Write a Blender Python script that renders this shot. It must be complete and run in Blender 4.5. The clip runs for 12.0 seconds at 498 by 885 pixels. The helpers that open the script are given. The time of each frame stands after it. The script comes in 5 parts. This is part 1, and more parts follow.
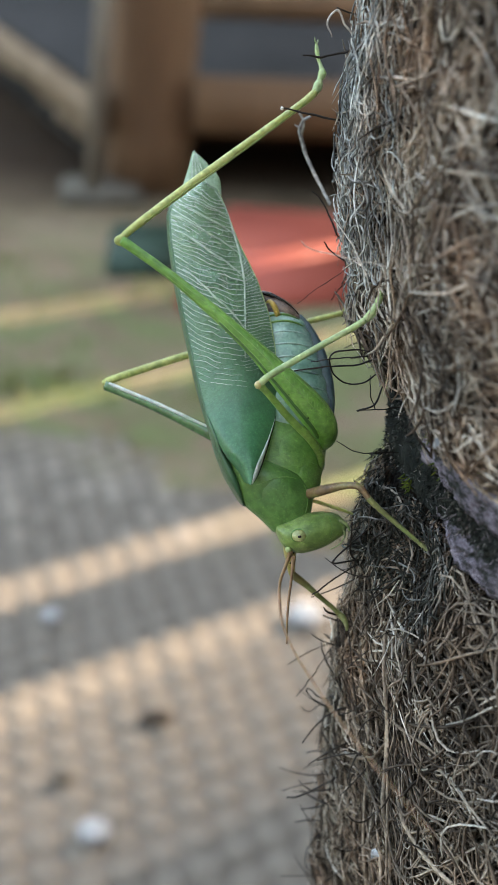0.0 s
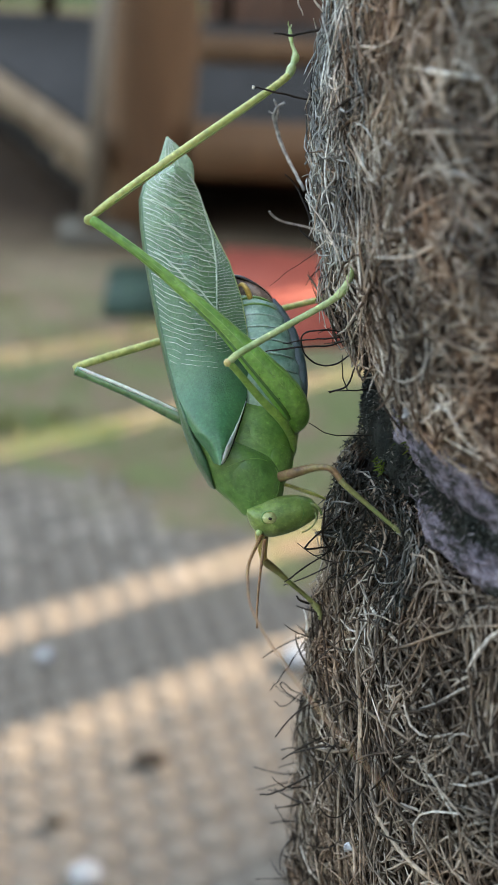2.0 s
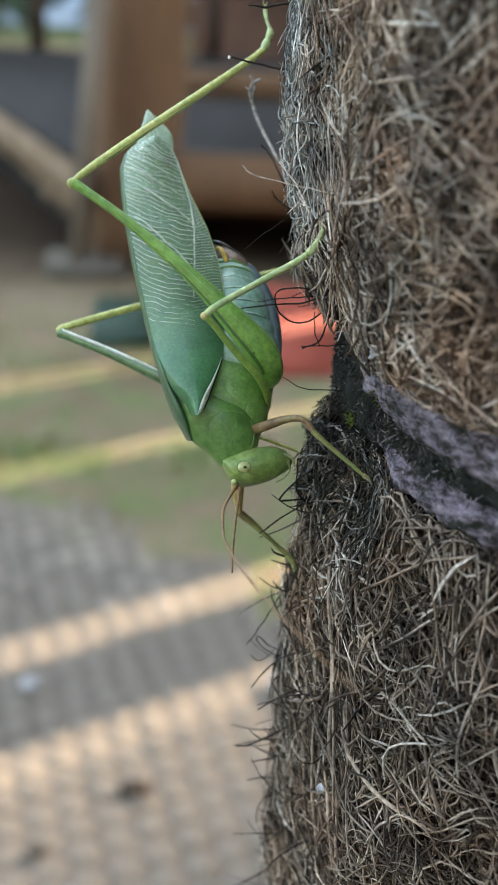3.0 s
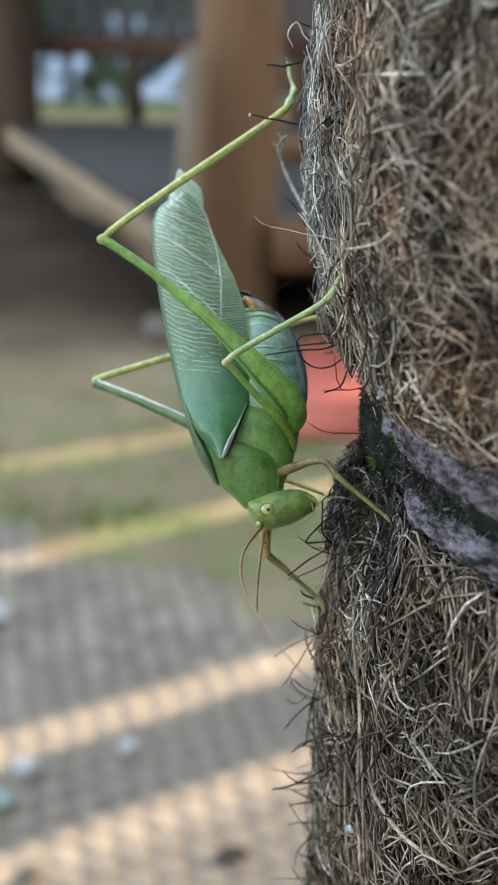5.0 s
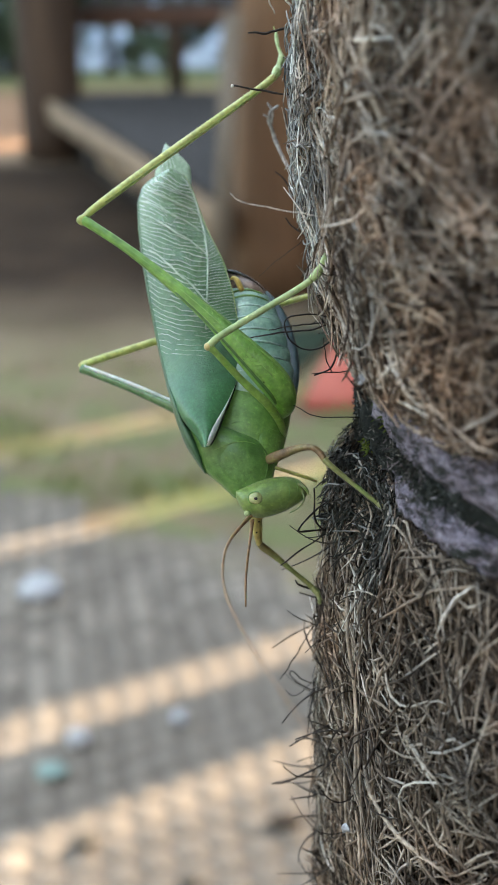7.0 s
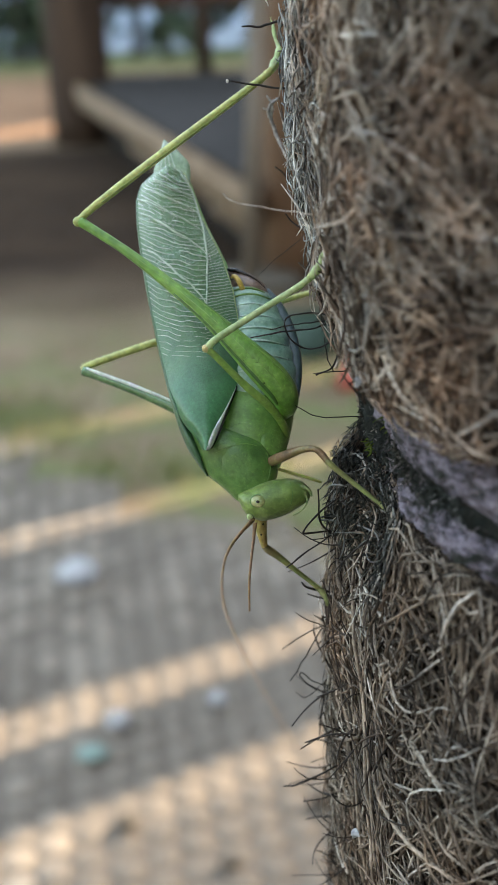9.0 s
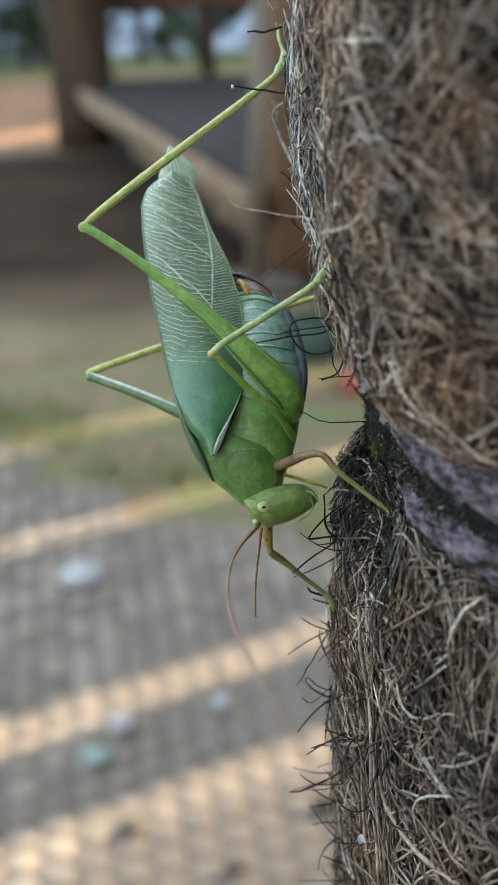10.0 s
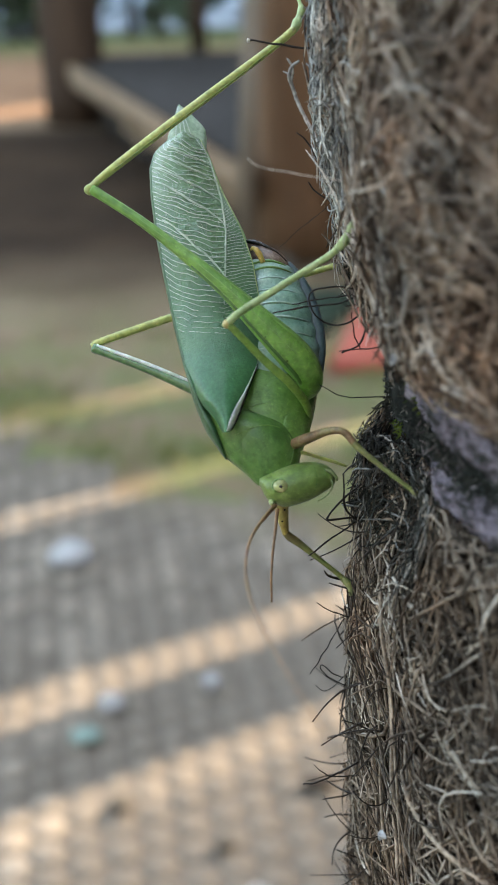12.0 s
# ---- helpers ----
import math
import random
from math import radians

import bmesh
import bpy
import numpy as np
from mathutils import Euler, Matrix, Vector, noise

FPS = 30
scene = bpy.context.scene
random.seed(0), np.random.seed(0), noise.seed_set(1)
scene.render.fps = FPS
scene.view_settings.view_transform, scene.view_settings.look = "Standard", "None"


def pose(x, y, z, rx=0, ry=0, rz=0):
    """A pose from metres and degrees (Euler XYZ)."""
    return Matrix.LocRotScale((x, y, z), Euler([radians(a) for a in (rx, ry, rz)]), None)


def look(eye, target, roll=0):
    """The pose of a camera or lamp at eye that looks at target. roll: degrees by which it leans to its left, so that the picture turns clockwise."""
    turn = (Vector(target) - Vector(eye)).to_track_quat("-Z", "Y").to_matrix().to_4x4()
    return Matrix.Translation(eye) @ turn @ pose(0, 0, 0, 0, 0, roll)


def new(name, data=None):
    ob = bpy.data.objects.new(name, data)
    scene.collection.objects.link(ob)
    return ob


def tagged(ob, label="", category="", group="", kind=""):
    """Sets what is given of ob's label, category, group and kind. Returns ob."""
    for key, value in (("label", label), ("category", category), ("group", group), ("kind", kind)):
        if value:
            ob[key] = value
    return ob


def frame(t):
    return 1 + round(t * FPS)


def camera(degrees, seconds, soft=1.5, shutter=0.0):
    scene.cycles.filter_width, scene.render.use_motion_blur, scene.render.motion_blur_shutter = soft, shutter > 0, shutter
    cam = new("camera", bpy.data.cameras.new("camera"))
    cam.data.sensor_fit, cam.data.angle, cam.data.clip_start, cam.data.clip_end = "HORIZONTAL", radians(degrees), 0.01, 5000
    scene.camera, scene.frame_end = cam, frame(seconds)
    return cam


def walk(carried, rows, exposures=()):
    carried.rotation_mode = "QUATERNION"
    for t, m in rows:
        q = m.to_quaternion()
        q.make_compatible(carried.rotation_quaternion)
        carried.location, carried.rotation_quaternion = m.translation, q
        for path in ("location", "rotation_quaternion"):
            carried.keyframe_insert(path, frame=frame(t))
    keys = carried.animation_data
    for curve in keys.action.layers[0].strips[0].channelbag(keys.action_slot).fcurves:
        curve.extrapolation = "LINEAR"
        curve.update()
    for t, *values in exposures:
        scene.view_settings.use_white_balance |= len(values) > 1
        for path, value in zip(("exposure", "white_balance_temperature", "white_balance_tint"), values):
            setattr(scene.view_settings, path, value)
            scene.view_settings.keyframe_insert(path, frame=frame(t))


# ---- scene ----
# ---------------------------------------------------------------- camera
cam = camera(23, 12.0, soft=0.75)
cam.data.dof.use_dof = True
cam.data.dof.focus_distance = 0.137
cam.data.dof.aperture_fstop = 40.0
PATH = [
    (0, (-0.01437, -0.11353, 1.32200), (0.02126, 0.32944, 1.09286), 3.21),
    (0.5, (-0.00725, -0.11649, 1.31657), (0.02803, 0.32824, 1.09082), 2.92),
    (1, (-0.00903, -0.11868, 1.31564), (0.02569, 0.32809, 1.09385), 3.04),
    (1.5, (-0.01243, -0.11633, 1.31477), (0.02246, 0.33240, 1.09699), 3.23),
    (2, (-0.01107, -0.11481, 1.31507), (0.02523, 0.33588, 1.10162), 3.35),
    (2.5, (-0.00870, -0.11685, 1.30907), (0.03050, 0.33546, 1.09960), 3.61),
    (2.7, (-0.01065, -0.12149, 1.30937), (0.03160, 0.33210, 1.10328), 3.67),
    (4.3, (-0.00422, -0.12616, 1.30637), (0.01289, 0.33753, 1.12009), 2.16),
    (4.5, (-0.00536, -0.12339, 1.30895), (0.00438, 0.34080, 1.12340), 1.66),
    (5, (-0.00135, -0.12784, 1.30874), (-0.00101, 0.33901, 1.12971), 0.86),
    (5.5, (0.00220, -0.12868, 1.30856), (-0.00250, 0.33907, 1.13194), 0.36),
    (6, (-0.00010, -0.12776, 1.30761), (-0.01033, 0.33912, 1.12894), -0.11),
    (6.5, (0.00389, -0.12476, 1.30898), (-0.01103, 0.33998, 1.12516), -0.62),
    (7, (0.00565, -0.12182, 1.30852), (-0.01391, 0.34001, 1.11791), -1.04),
    (7.2, (0.00396, -0.12124, 1.30902), (-0.01755, 0.33962, 1.11629), -1.22),
    (8.8, (0.00922, -0.11850, 1.30956), (-0.02607, 0.33895, 1.11083), -2.92),
    (9, (0.00937, -0.11879, 1.30987), (-0.02474, 0.33923, 1.11226), -2.83),
    (9.5, (0.01066, -0.11903, 1.30932), (-0.02406, 0.33912, 1.11211), -2.95),
    (10, (0.00914, -0.11856, 1.31004), (-0.02644, 0.33988, 1.11366), -2.97),
    (10.5, (0.00902, -0.11926, 1.31089), (-0.02656, 0.33926, 1.11471), -2.89),
    (11, (0.00761, -0.11818, 1.30893), (-0.02697, 0.33977, 1.11121), -2.79),
    (11.5, (0.00676, -0.11388, 1.30691), (-0.02604, 0.34278, 1.10594), -2.63),
    (12, (0.00580, -0.11224, 1.30698), (-0.02550, 0.34304, 1.10268), -2.56),
]
walk(cam, [(t, look(eye, target, roll)) for t, eye, target, roll in PATH], exposures=((0, 2.78, 6600, 6), (2.7, 2.86, 6600, 6), (4.3, 2.97, 6650, 6), (7.2, 2.97, 6700, 6), (8.8, 2.77, 6720, 6), (12, 2.77, 6720, 6)))

# ---------------------------------------------------------------- world and sun
SUN_AZ = Vector((0.856, 0.517, 0.0))          # level direction towards the sun
SUN_EL = radians(33)
world = bpy.data.worlds.new("sky")
scene.world = world
world.use_nodes = True
wn = world.node_tree.nodes
sky = wn.new("ShaderNodeTexSky")
sky.sky_type = "NISHITA"
sky.sun_disc = False
sky.sun_elevation = SUN_EL
sky.sun_rotation = math.atan2(SUN_AZ.x, SUN_AZ.y)
sky.air_density = 1.0
sky.dust_density = 1.0
sky.ozone_density = 1.0
# a thin even veil of high cloud whitens the clear sky
veil = wn.new("ShaderNodeMix")
veil.data_type = "RGBA"
veil.inputs[0].default_value = 0.5
veil.inputs[7].default_value = (2.3, 2.45, 2.6, 1)
world.node_tree.links.new(sky.outputs[0], veil.inputs[6])
world.node_tree.links.new(veil.outputs[2], wn["Background"].inputs[0])
wn["Background"].inputs[1].default_value = 0.14
sun_data = bpy.data.lights.new("sun", "SUN")
sun_data.energy = 2.2
sun_data.angle = radians(0.5)
sun_data.color = (1.0, 0.80, 0.64)
sun = new("sun", sun_data)
to_sun = SUN_AZ * math.cos(SUN_EL) + Vector((0, 0, math.sin(SUN_EL)))
sun.matrix_world = look(to_sun * 30, (0, 0, 0))


# ---------------------------------------------------------------- material helpers
def mat(name, rough=0.6, spec=0.5, metal=0.0):
    m = bpy.data.materials.new(name)
    m.use_nodes = True
    b = m.node_tree.nodes["Principled BSDF"]
    b.inputs["Roughness"].default_value = rough
    b.inputs["Specular IOR Level"].default_value = spec
    b.inputs["Metallic"].default_value = metal
    return m, m.node_tree.nodes, m.node_tree.links, b


def ramp(nodes, links, source, stops):
    r = nodes.new("ShaderNodeValToRGB")
    el = r.color_ramp.elements
    while len(el) < len(stops):
        el.new(0.5)
    for e, (p, c) in zip(el, stops):
        e.position, e.color = p, (*c, 1)
    links.new(source, r.inputs[0])
    return r.outputs[0]


def noise_tex(nodes, links, scale, detail=4, rough=0.55, stretch=None, coords="Object"):
    tc = nodes.new("ShaderNodeTexCoord")
    n = nodes.new("ShaderNodeTexNoise")
    n.inputs["Scale"].default_value = scale
    n.inputs["Detail"].default_value = detail
    n.inputs["Roughness"].default_value = rough
    if stretch:
        mp = nodes.new("ShaderNodeMapping")
        mp.inputs["Scale"].default_value = stretch
        links.new(tc.outputs[coords], mp.inputs[0])
        links.new(mp.outputs[0], n.inputs["Vector"])
    else:
        links.new(tc.outputs[coords], n.inputs["Vector"])
    return n.outputs[0]


def mix(nodes, links, a, b, fac, mode="MIX"):
    m = nodes.new("ShaderNodeMix")
    m.data_type, m.blend_type = "RGBA", mode
    for sock, v in ((m.inputs[0], fac), (m.inputs[6], a), (m.inputs[7], b)):
        if isinstance(v, (int, float)):
            sock.default_value = v
        elif isinstance(v, tuple):
            sock.default_value = (*v, 1)
        else:
            links.new(v, sock)
    return m.outputs[2]


def bump(nodes, links, bsdf, height, dist, strength=1.0):
    b = nodes.new("ShaderNodeBump")
    b.inputs["Distance"].default_value = dist
    b.inputs["Strength"].default_value = strength
    links.new(height, b.inputs["Height"])
    links.new(b.outputs[0], bsdf.inputs["Normal"])


def two_scale(name, stops, big, small, rough=0.7, spec=0.4, bump_d=0.0, stretch=None, tint=0.5, islands=False):
    """A colour that wanders over a coarse and a fine noise, with relief from the fine one."""
    m, nodes, links, b = mat(name, rough, spec)
    coarse = noise_tex(nodes, links, big, 3, 0.6, stretch)
    fine = noise_tex(nodes, links, small, 6, 0.65, stretch)
    ca = ramp(nodes, links, coarse, [(0.3 + 0.4 * k / (len(stops) - 1), c) for k, c in enumerate(stops)])
    cb = ramp(nodes, links, fine, [(0.3, (0.55, 0.55, 0.55)), (0.7, (1.25, 1.25, 1.25))])
    col = mix(nodes, links, ca, cb, tint, "MULTIPLY")
    if islands:
        g = nodes.new("ShaderNodeNewGeometry")
        cc = ramp(nodes, links, g.outputs["Random Per Island"], [(0.0, (0.6, 0.6, 0.6)), (1.0, (1.3, 1.3, 1.3))])
        col = mix(nodes, links, col, cc, 0.8, "MULTIPLY")
    links.new(col, b.inputs["Base Color"])
    rr = nodes.new("ShaderNodeMapRange")
    rr.inputs[3].default_value, rr.inputs[4].default_value = max(0.05, rough - 0.12), min(1, rough + 0.12)
    links.new(fine, rr.inputs[0])
    links.new(rr.outputs[0], b.inputs["Roughness"])
    if bump_d:
        bump(nodes, links, b, fine, bump_d)
    return m


def skin(name, stops, big=180, small=1500, rough=0.38, sss=0.12, radius=(0.25, 0.5, 0.1), bump_d=0.00012, coat=0.25, tint=0.5):
    """Waxy insect skin: slightly translucent, finely pitted."""
    m = two_scale(name, stops, big, small, rough, 0.45, bump_d, tint=tint)
    b = m.node_tree.nodes["Principled BSDF"]
    nodes, links = m.node_tree.nodes, m.node_tree.links
    # scattered pale pores and darker blotches
    pores = ramp(nodes, links, noise_tex(nodes, links, small * 2.2, 2, 0.5), [(0.60, (1, 1, 1)), (0.70, (1.45, 1.4, 1.35))])
    blot = ramp(nodes, links, noise_tex(nodes, links, big * 3.1, 3, 0.6), [(0.36, (0.72, 0.76, 0.72)), (0.58, (1.08, 1.06, 1.05))])
    col = mix(nodes, links, b.inputs["Base Color"].links[0].from_socket, pores, 0.7, "MULTIPLY")
    links.new(mix(nodes, links, col, blot, 0.8, "MULTIPLY"), b.inputs["Base Color"])
    b.inputs["Subsurface Weight"].default_value = sss
    b.inputs["Subsurface Radius"].default_value = radius
    b.inputs["Subsurface Scale"].default_value = 0.0015
    b.inputs["Coat Weight"].default_value = coat
    b.inputs["Coat Roughness"].default_value = 0.25
    return m


def fibre_mat(name, stops, rough=0.75):
    m, nodes, links, b = mat(name, rough, 0.25)
    g = nodes.new("ShaderNodeNewGeometry")
    col = ramp(nodes, links, g.outputs["Random Per Island"], stops)
    # Dark patches in the colour also imitate shaded gaps between the strands.
    patch = noise_tex(nodes, links, 150, 4, 0.6)
    pc = ramp(nodes, links, patch, [(0.36, (0.30, 0.29, 0.29)), (0.60, (1.35, 1.32, 1.28))])
    fine = noise_tex(nodes, links, 1800, 2)
    fc = ramp(nodes, links, fine, [(0.3, (0.5, 0.5, 0.5)), (0.7, (1.4, 1.4, 1.4))])
    col = mix(nodes, links, col, pc, 0.8, "MULTIPLY")
    col = mix(nodes, links, col, fc, 0.8, "MULTIPLY")
    wad = noise_tex(nodes, links, 85, 3, 0.55)
    hue = ramp(nodes, links, wad, [(0.34, (0.92, 1.0, 1.02)), (0.52, (1.0, 1.0, 0.96)), (0.68, (1.14, 0.95, 0.80))])
    col = mix(nodes, links, col, hue, 0.85, "MULTIPLY")
    links.new(col, b.inputs["Base Color"])
    return m


# ---------------------------------------------------------------- materials
M_THORAX = skin("green_thorax", [(0.105, 0.235, 0.045), (0.155, 0.315, 0.065), (0.205, 0.375, 0.095)], 260, 1700)
M_HEAD = skin("green_head", [(0.14, 0.235, 0.05), (0.20, 0.31, 0.075), (0.28, 0.38, 0.13)], 320, 1900)
M_PRONOTUM = skin("dark_green_pronotum", [(0.075, 0.18, 0.04), (0.12, 0.255, 0.058), (0.165, 0.31, 0.08)], 230, 1500, 0.35)
M_SEAM = skin("dark_green_seam", [(0.06, 0.135, 0.03), (0.085, 0.18, 0.04)], 300, 1500, 0.5)
M_RIM = skin("pale_green_rim", [(0.15, 0.30, 0.065), (0.20, 0.36, 0.09)], 300, 1500, 0.35)
M_WING = skin("blue_green_wing", [(0.050, 0.165, 0.076), (0.072, 0.208, 0.092), (0.105, 0.245, 0.10)], 90, 2600, 0.36, 0.06, bump_d=0.0, coat=0.6)


def wing_net(m):
    """Reticulate relief of the wing: fine cells bounded by raised threads."""
    nodes, links = m.node_tree.nodes, m.node_tree.links
    tc = nodes.new("ShaderNodeTexCoord")
    heights = []
    for scale, stretch in ((1500.0, (0.7, 1.0, 1.4)), (3200.0, (1, 1, 1))):
        mp = nodes.new("ShaderNodeMapping")
        mp.inputs["Scale"].default_value = stretch
        links.new(tc.outputs["Object"], mp.inputs[0])
        vo = nodes.new("ShaderNodeTexVoronoi")
        vo.feature = "DISTANCE_TO_EDGE"
        vo.inputs["Scale"].default_value = scale
        links.new(mp.outputs[0], vo.inputs["Vector"])
        mr = nodes.new("ShaderNodeMapRange")
        mr.interpolation_type = "SMOOTHSTEP"
        mr.inputs[1].default_value, mr.inputs[2].default_value = 0.16, 0.0
        links.new(vo.outputs["Distance"], mr.inputs[0])
        heights.append(mr.outputs[0])
    add = nodes.new("ShaderNodeMath")
    add.operation = "ADD"
    links.new(heights[0], add.inputs[0])
    links.new(heights[1], add.inputs[1])
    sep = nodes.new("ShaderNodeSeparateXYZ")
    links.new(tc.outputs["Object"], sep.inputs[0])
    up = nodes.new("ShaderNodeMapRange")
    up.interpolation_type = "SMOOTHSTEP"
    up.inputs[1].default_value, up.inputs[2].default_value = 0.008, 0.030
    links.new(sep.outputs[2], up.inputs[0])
    net = nodes.new("ShaderNodeMath")
    net.operation = "MULTIPLY"
    links.new(add.outputs[0], net.inputs[0])
    links.new(up.outputs[0], net.inputs[1])
    b = nodes["Principled BSDF"]
    # paler colour and stronger gloss towards the tip stand in for sky sheen
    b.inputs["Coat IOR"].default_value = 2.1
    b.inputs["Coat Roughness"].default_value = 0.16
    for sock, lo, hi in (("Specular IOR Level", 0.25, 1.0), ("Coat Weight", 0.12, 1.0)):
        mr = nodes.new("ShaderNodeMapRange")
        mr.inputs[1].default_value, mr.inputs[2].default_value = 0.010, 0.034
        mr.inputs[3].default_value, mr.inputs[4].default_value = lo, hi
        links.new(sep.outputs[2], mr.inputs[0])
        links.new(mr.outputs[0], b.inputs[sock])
    sheen = nodes.new("ShaderNodeMapRange")
    sheen.inputs[1].default_value, sheen.inputs[2].default_value = 0.017, 0.036
    links.new(sep.outputs[2], sheen.inputs[0])
    pale = mix(nodes, links, b.inputs["Base Color"].links[0].from_socket, (2.1, 1.62, 1.42), sheen.outputs[0], "MULTIPLY")
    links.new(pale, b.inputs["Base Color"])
    bump(nodes, links, b, net.outputs[0], 0.0001, 0.9)
    links.new(b.inputs["Normal"].links[0].from_socket, b.inputs["Coat Normal"])
    return m


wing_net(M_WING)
M_WING_BACK = skin("pale_green_wing", [(0.20, 0.38, 0.14), (0.28, 0.45, 0.18)], 160, 2400, 0.42, 0.1, bump_d=0.0001)
M_WING_DORSAL = skin("deep_green_wing_back", [(0.035, 0.105, 0.045), (0.05, 0.135, 0.058), (0.075, 0.17, 0.072)], 140, 2200, 0.4, 0.06, coat=0.3)
M_TIP = skin("pale_grey_green_tip", [(0.25, 0.39, 0.24), (0.34, 0.48, 0.31), (0.44, 0.56, 0.40)], 260, 2600, 0.35, 0.1, bump_d=0.0002, coat=0.5)
M_VEIN = skin("pale_vein", [(0.42, 0.57, 0.41), (0.60, 0.71, 0.57)], 300, 1800, 0.3, 0.05, coat=0.5)
# pale net colour, raised towards white to stand in for the sky's sheen
M_NET = skin("silvery_green_net", [(0.46, 0.62, 0.44), (0.68, 0.80, 0.66), (0.84, 0.90, 0.83)], 220, 1800, 0.18, 0.05, coat=1.0)
M_ABDOMEN = skin("blue_green_abdomen", [(0.19, 0.36, 0.27), (0.30, 0.50, 0.39), (0.46, 0.64, 0.53)], 260, 1500, 0.3, 0.08, coat=0.4)
M_FEMUR = skin("leaf_green_femur", [(0.13, 0.30, 0.045), (0.19, 0.395, 0.068), (0.26, 0.46, 0.105)], 240, 1500, 0.36)
M_TIBIA = skin("yellow_green_tibia", [(0.48, 0.54, 0.15), (0.63, 0.67, 0.24)], 260, 1700, 0.42)
M_TIBIA_PALE = skin("pale_green_tibia", [(0.34, 0.48, 0.19), (0.50, 0.62, 0.29)], 260, 1700, 0.42)
M_FORE = skin("russet_fore_leg", [(0.15, 0.10, 0.055), (0.25, 0.165, 0.085), (0.27, 0.25, 0.10)], 420, 1700, 0.42)
M_FORE_YELLOW = skin("ochre_fore_leg", [(0.36, 0.28, 0.08), (0.44, 0.40, 0.13)], 300, 1700, 0.42)
M_KNEE = skin("ochre_knee", [(0.54, 0.46, 0.19), (0.60, 0.54, 0.24)], 300, 1700, 0.42)
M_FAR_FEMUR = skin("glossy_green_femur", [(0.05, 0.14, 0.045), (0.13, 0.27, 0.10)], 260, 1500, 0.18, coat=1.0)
M_ANTENNA = skin("brown_antenna", [(0.22, 0.12, 0.06), (0.32, 0.19, 0.09)], 400, 1500, 0.5)
M_EYE = skin("cream_eye", [(0.40, 0.46, 0.18), (0.52, 0.56, 0.26)], 600, 2500, 0.18, coat=0.6)
M_PUPIL = skin("black_pupil", [(0.01, 0.01, 0.01), (0.02, 0.02, 0.015)], 600, 2500, 0.2)
M_TAIL = skin("dark_brown_tail", [(0.05, 0.03, 0.022), (0.17, 0.11, 0.08), (0.34, 0.25, 0.19)], 700, 1700, 0.3, 0.03, coat=0.3)
M_CERCUS = skin("amber_cercus", [(0.55, 0.36, 0.08), (0.62, 0.46, 0.12)], 400, 1700, 0.4)
M_CREAM = skin("cream_edge", [(0.60, 0.73, 0.64), (0.79, 0.86, 0.79)], 300, 1700, 0.35)

COIR = [(0.0, (0.038, 0.028, 0.023)), (0.2, (0.13, 0.097, 0.073)), (0.43, (0.275, 0.215, 0.168)), (0.66, (0.415, 0.355, 0.298)), (0.90, (0.55, 0.505, 0.455)), (1.0, (0.64, 0.61, 0.57))]
COIR_GREY = [(0.0, (0.025, 0.02, 0.016)), (0.25, (0.082, 0.064, 0.05)), (0.50, (0.195, 0.157, 0.124)), (0.77, (0.325, 0.275, 0.225)), (0.95, (0.45, 0.41, 0.36)), (1.0, (0.56, 0.53, 0.49))]
COIR_FLANK = [(0.0, (0.024, 0.02, 0.017)), (0.22, (0.07, 0.056, 0.045)), (0.45, (0.21, 0.172, 0.132)), (0.72, (0.40, 0.348, 0.285)), (0.94, (0.52, 0.49, 0.43)), (1.0, (0.58, 0.56, 0.52))]
M_COIR_FLANK = fibre_mat("dark_flank_fibre", COIR_FLANK)
M_TUFT = fibre_mat("bright_moss_tuft", [(0.0, (0.05, 0.09, 0.015)), (1.0, (0.22, 0.30, 0.04))])
M_COIR = fibre_mat("brown_fibre", COIR)
M_COIR_GREY = fibre_mat("grey_brown_fibre", COIR_GREY)
# Dark grey strands, darkened further for the shade in the hollow below the ring.
M_COIR_DARK = fibre_mat("shaded_dark_fibre", [(0.0, (0.012, 0.014, 0.012)), (0.55, (0.035, 0.038, 0.032)), (0.80, (0.11, 0.113, 0.108)), (1.0, (0.30, 0.315, 0.315))])
M_STRAW = fibre_mat("pale_stiff_straw", [(0.0, (0.30, 0.25, 0.20)), (1.0, (0.50, 0.44, 0.37))])
M_HAIR_DARK = fibre_mat("black_brown_hair", [(0.0, (0.012, 0.010, 0.009)), (0.6, (0.035, 0.028, 0.022)), (1.0, (0.09, 0.07, 0.055))], 0.55)
M_HAIR_PALE = fibre_mat("pale_grey_hair", [(0.0, (0.46, 0.46, 0.45)), (1.0, (0.74, 0.73, 0.71))], 0.6)
M_SCAR_FIBRE = fibre_mat("lilac_grey_fibre", [(0.0, (0.03, 0.032, 0.03)), (0.45, (0.13, 0.12, 0.14)), (0.8, (0.30, 0.275, 0.33)), (1.0, (0.52, 0.49, 0.55))])
M_LICHEN = fibre_mat("grey_white_lichen", [(0.0, (0.05, 0.05, 0.05)), (0.3, (0.24, 0.25, 0.25)), (1.0, (0.62, 0.64, 0.64))])
M_FLECK = two_scale("white_lichen", [(0.36, 0.39, 0.42), (0.55, 0.58, 0.60)], 600, 2500, 0.8, 0.2, 0.0001)
# The bark's near-black colour holds the shade of gaps between the fibres.
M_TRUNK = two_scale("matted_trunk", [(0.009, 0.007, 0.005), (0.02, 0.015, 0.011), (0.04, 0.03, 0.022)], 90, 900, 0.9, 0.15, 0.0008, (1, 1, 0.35))


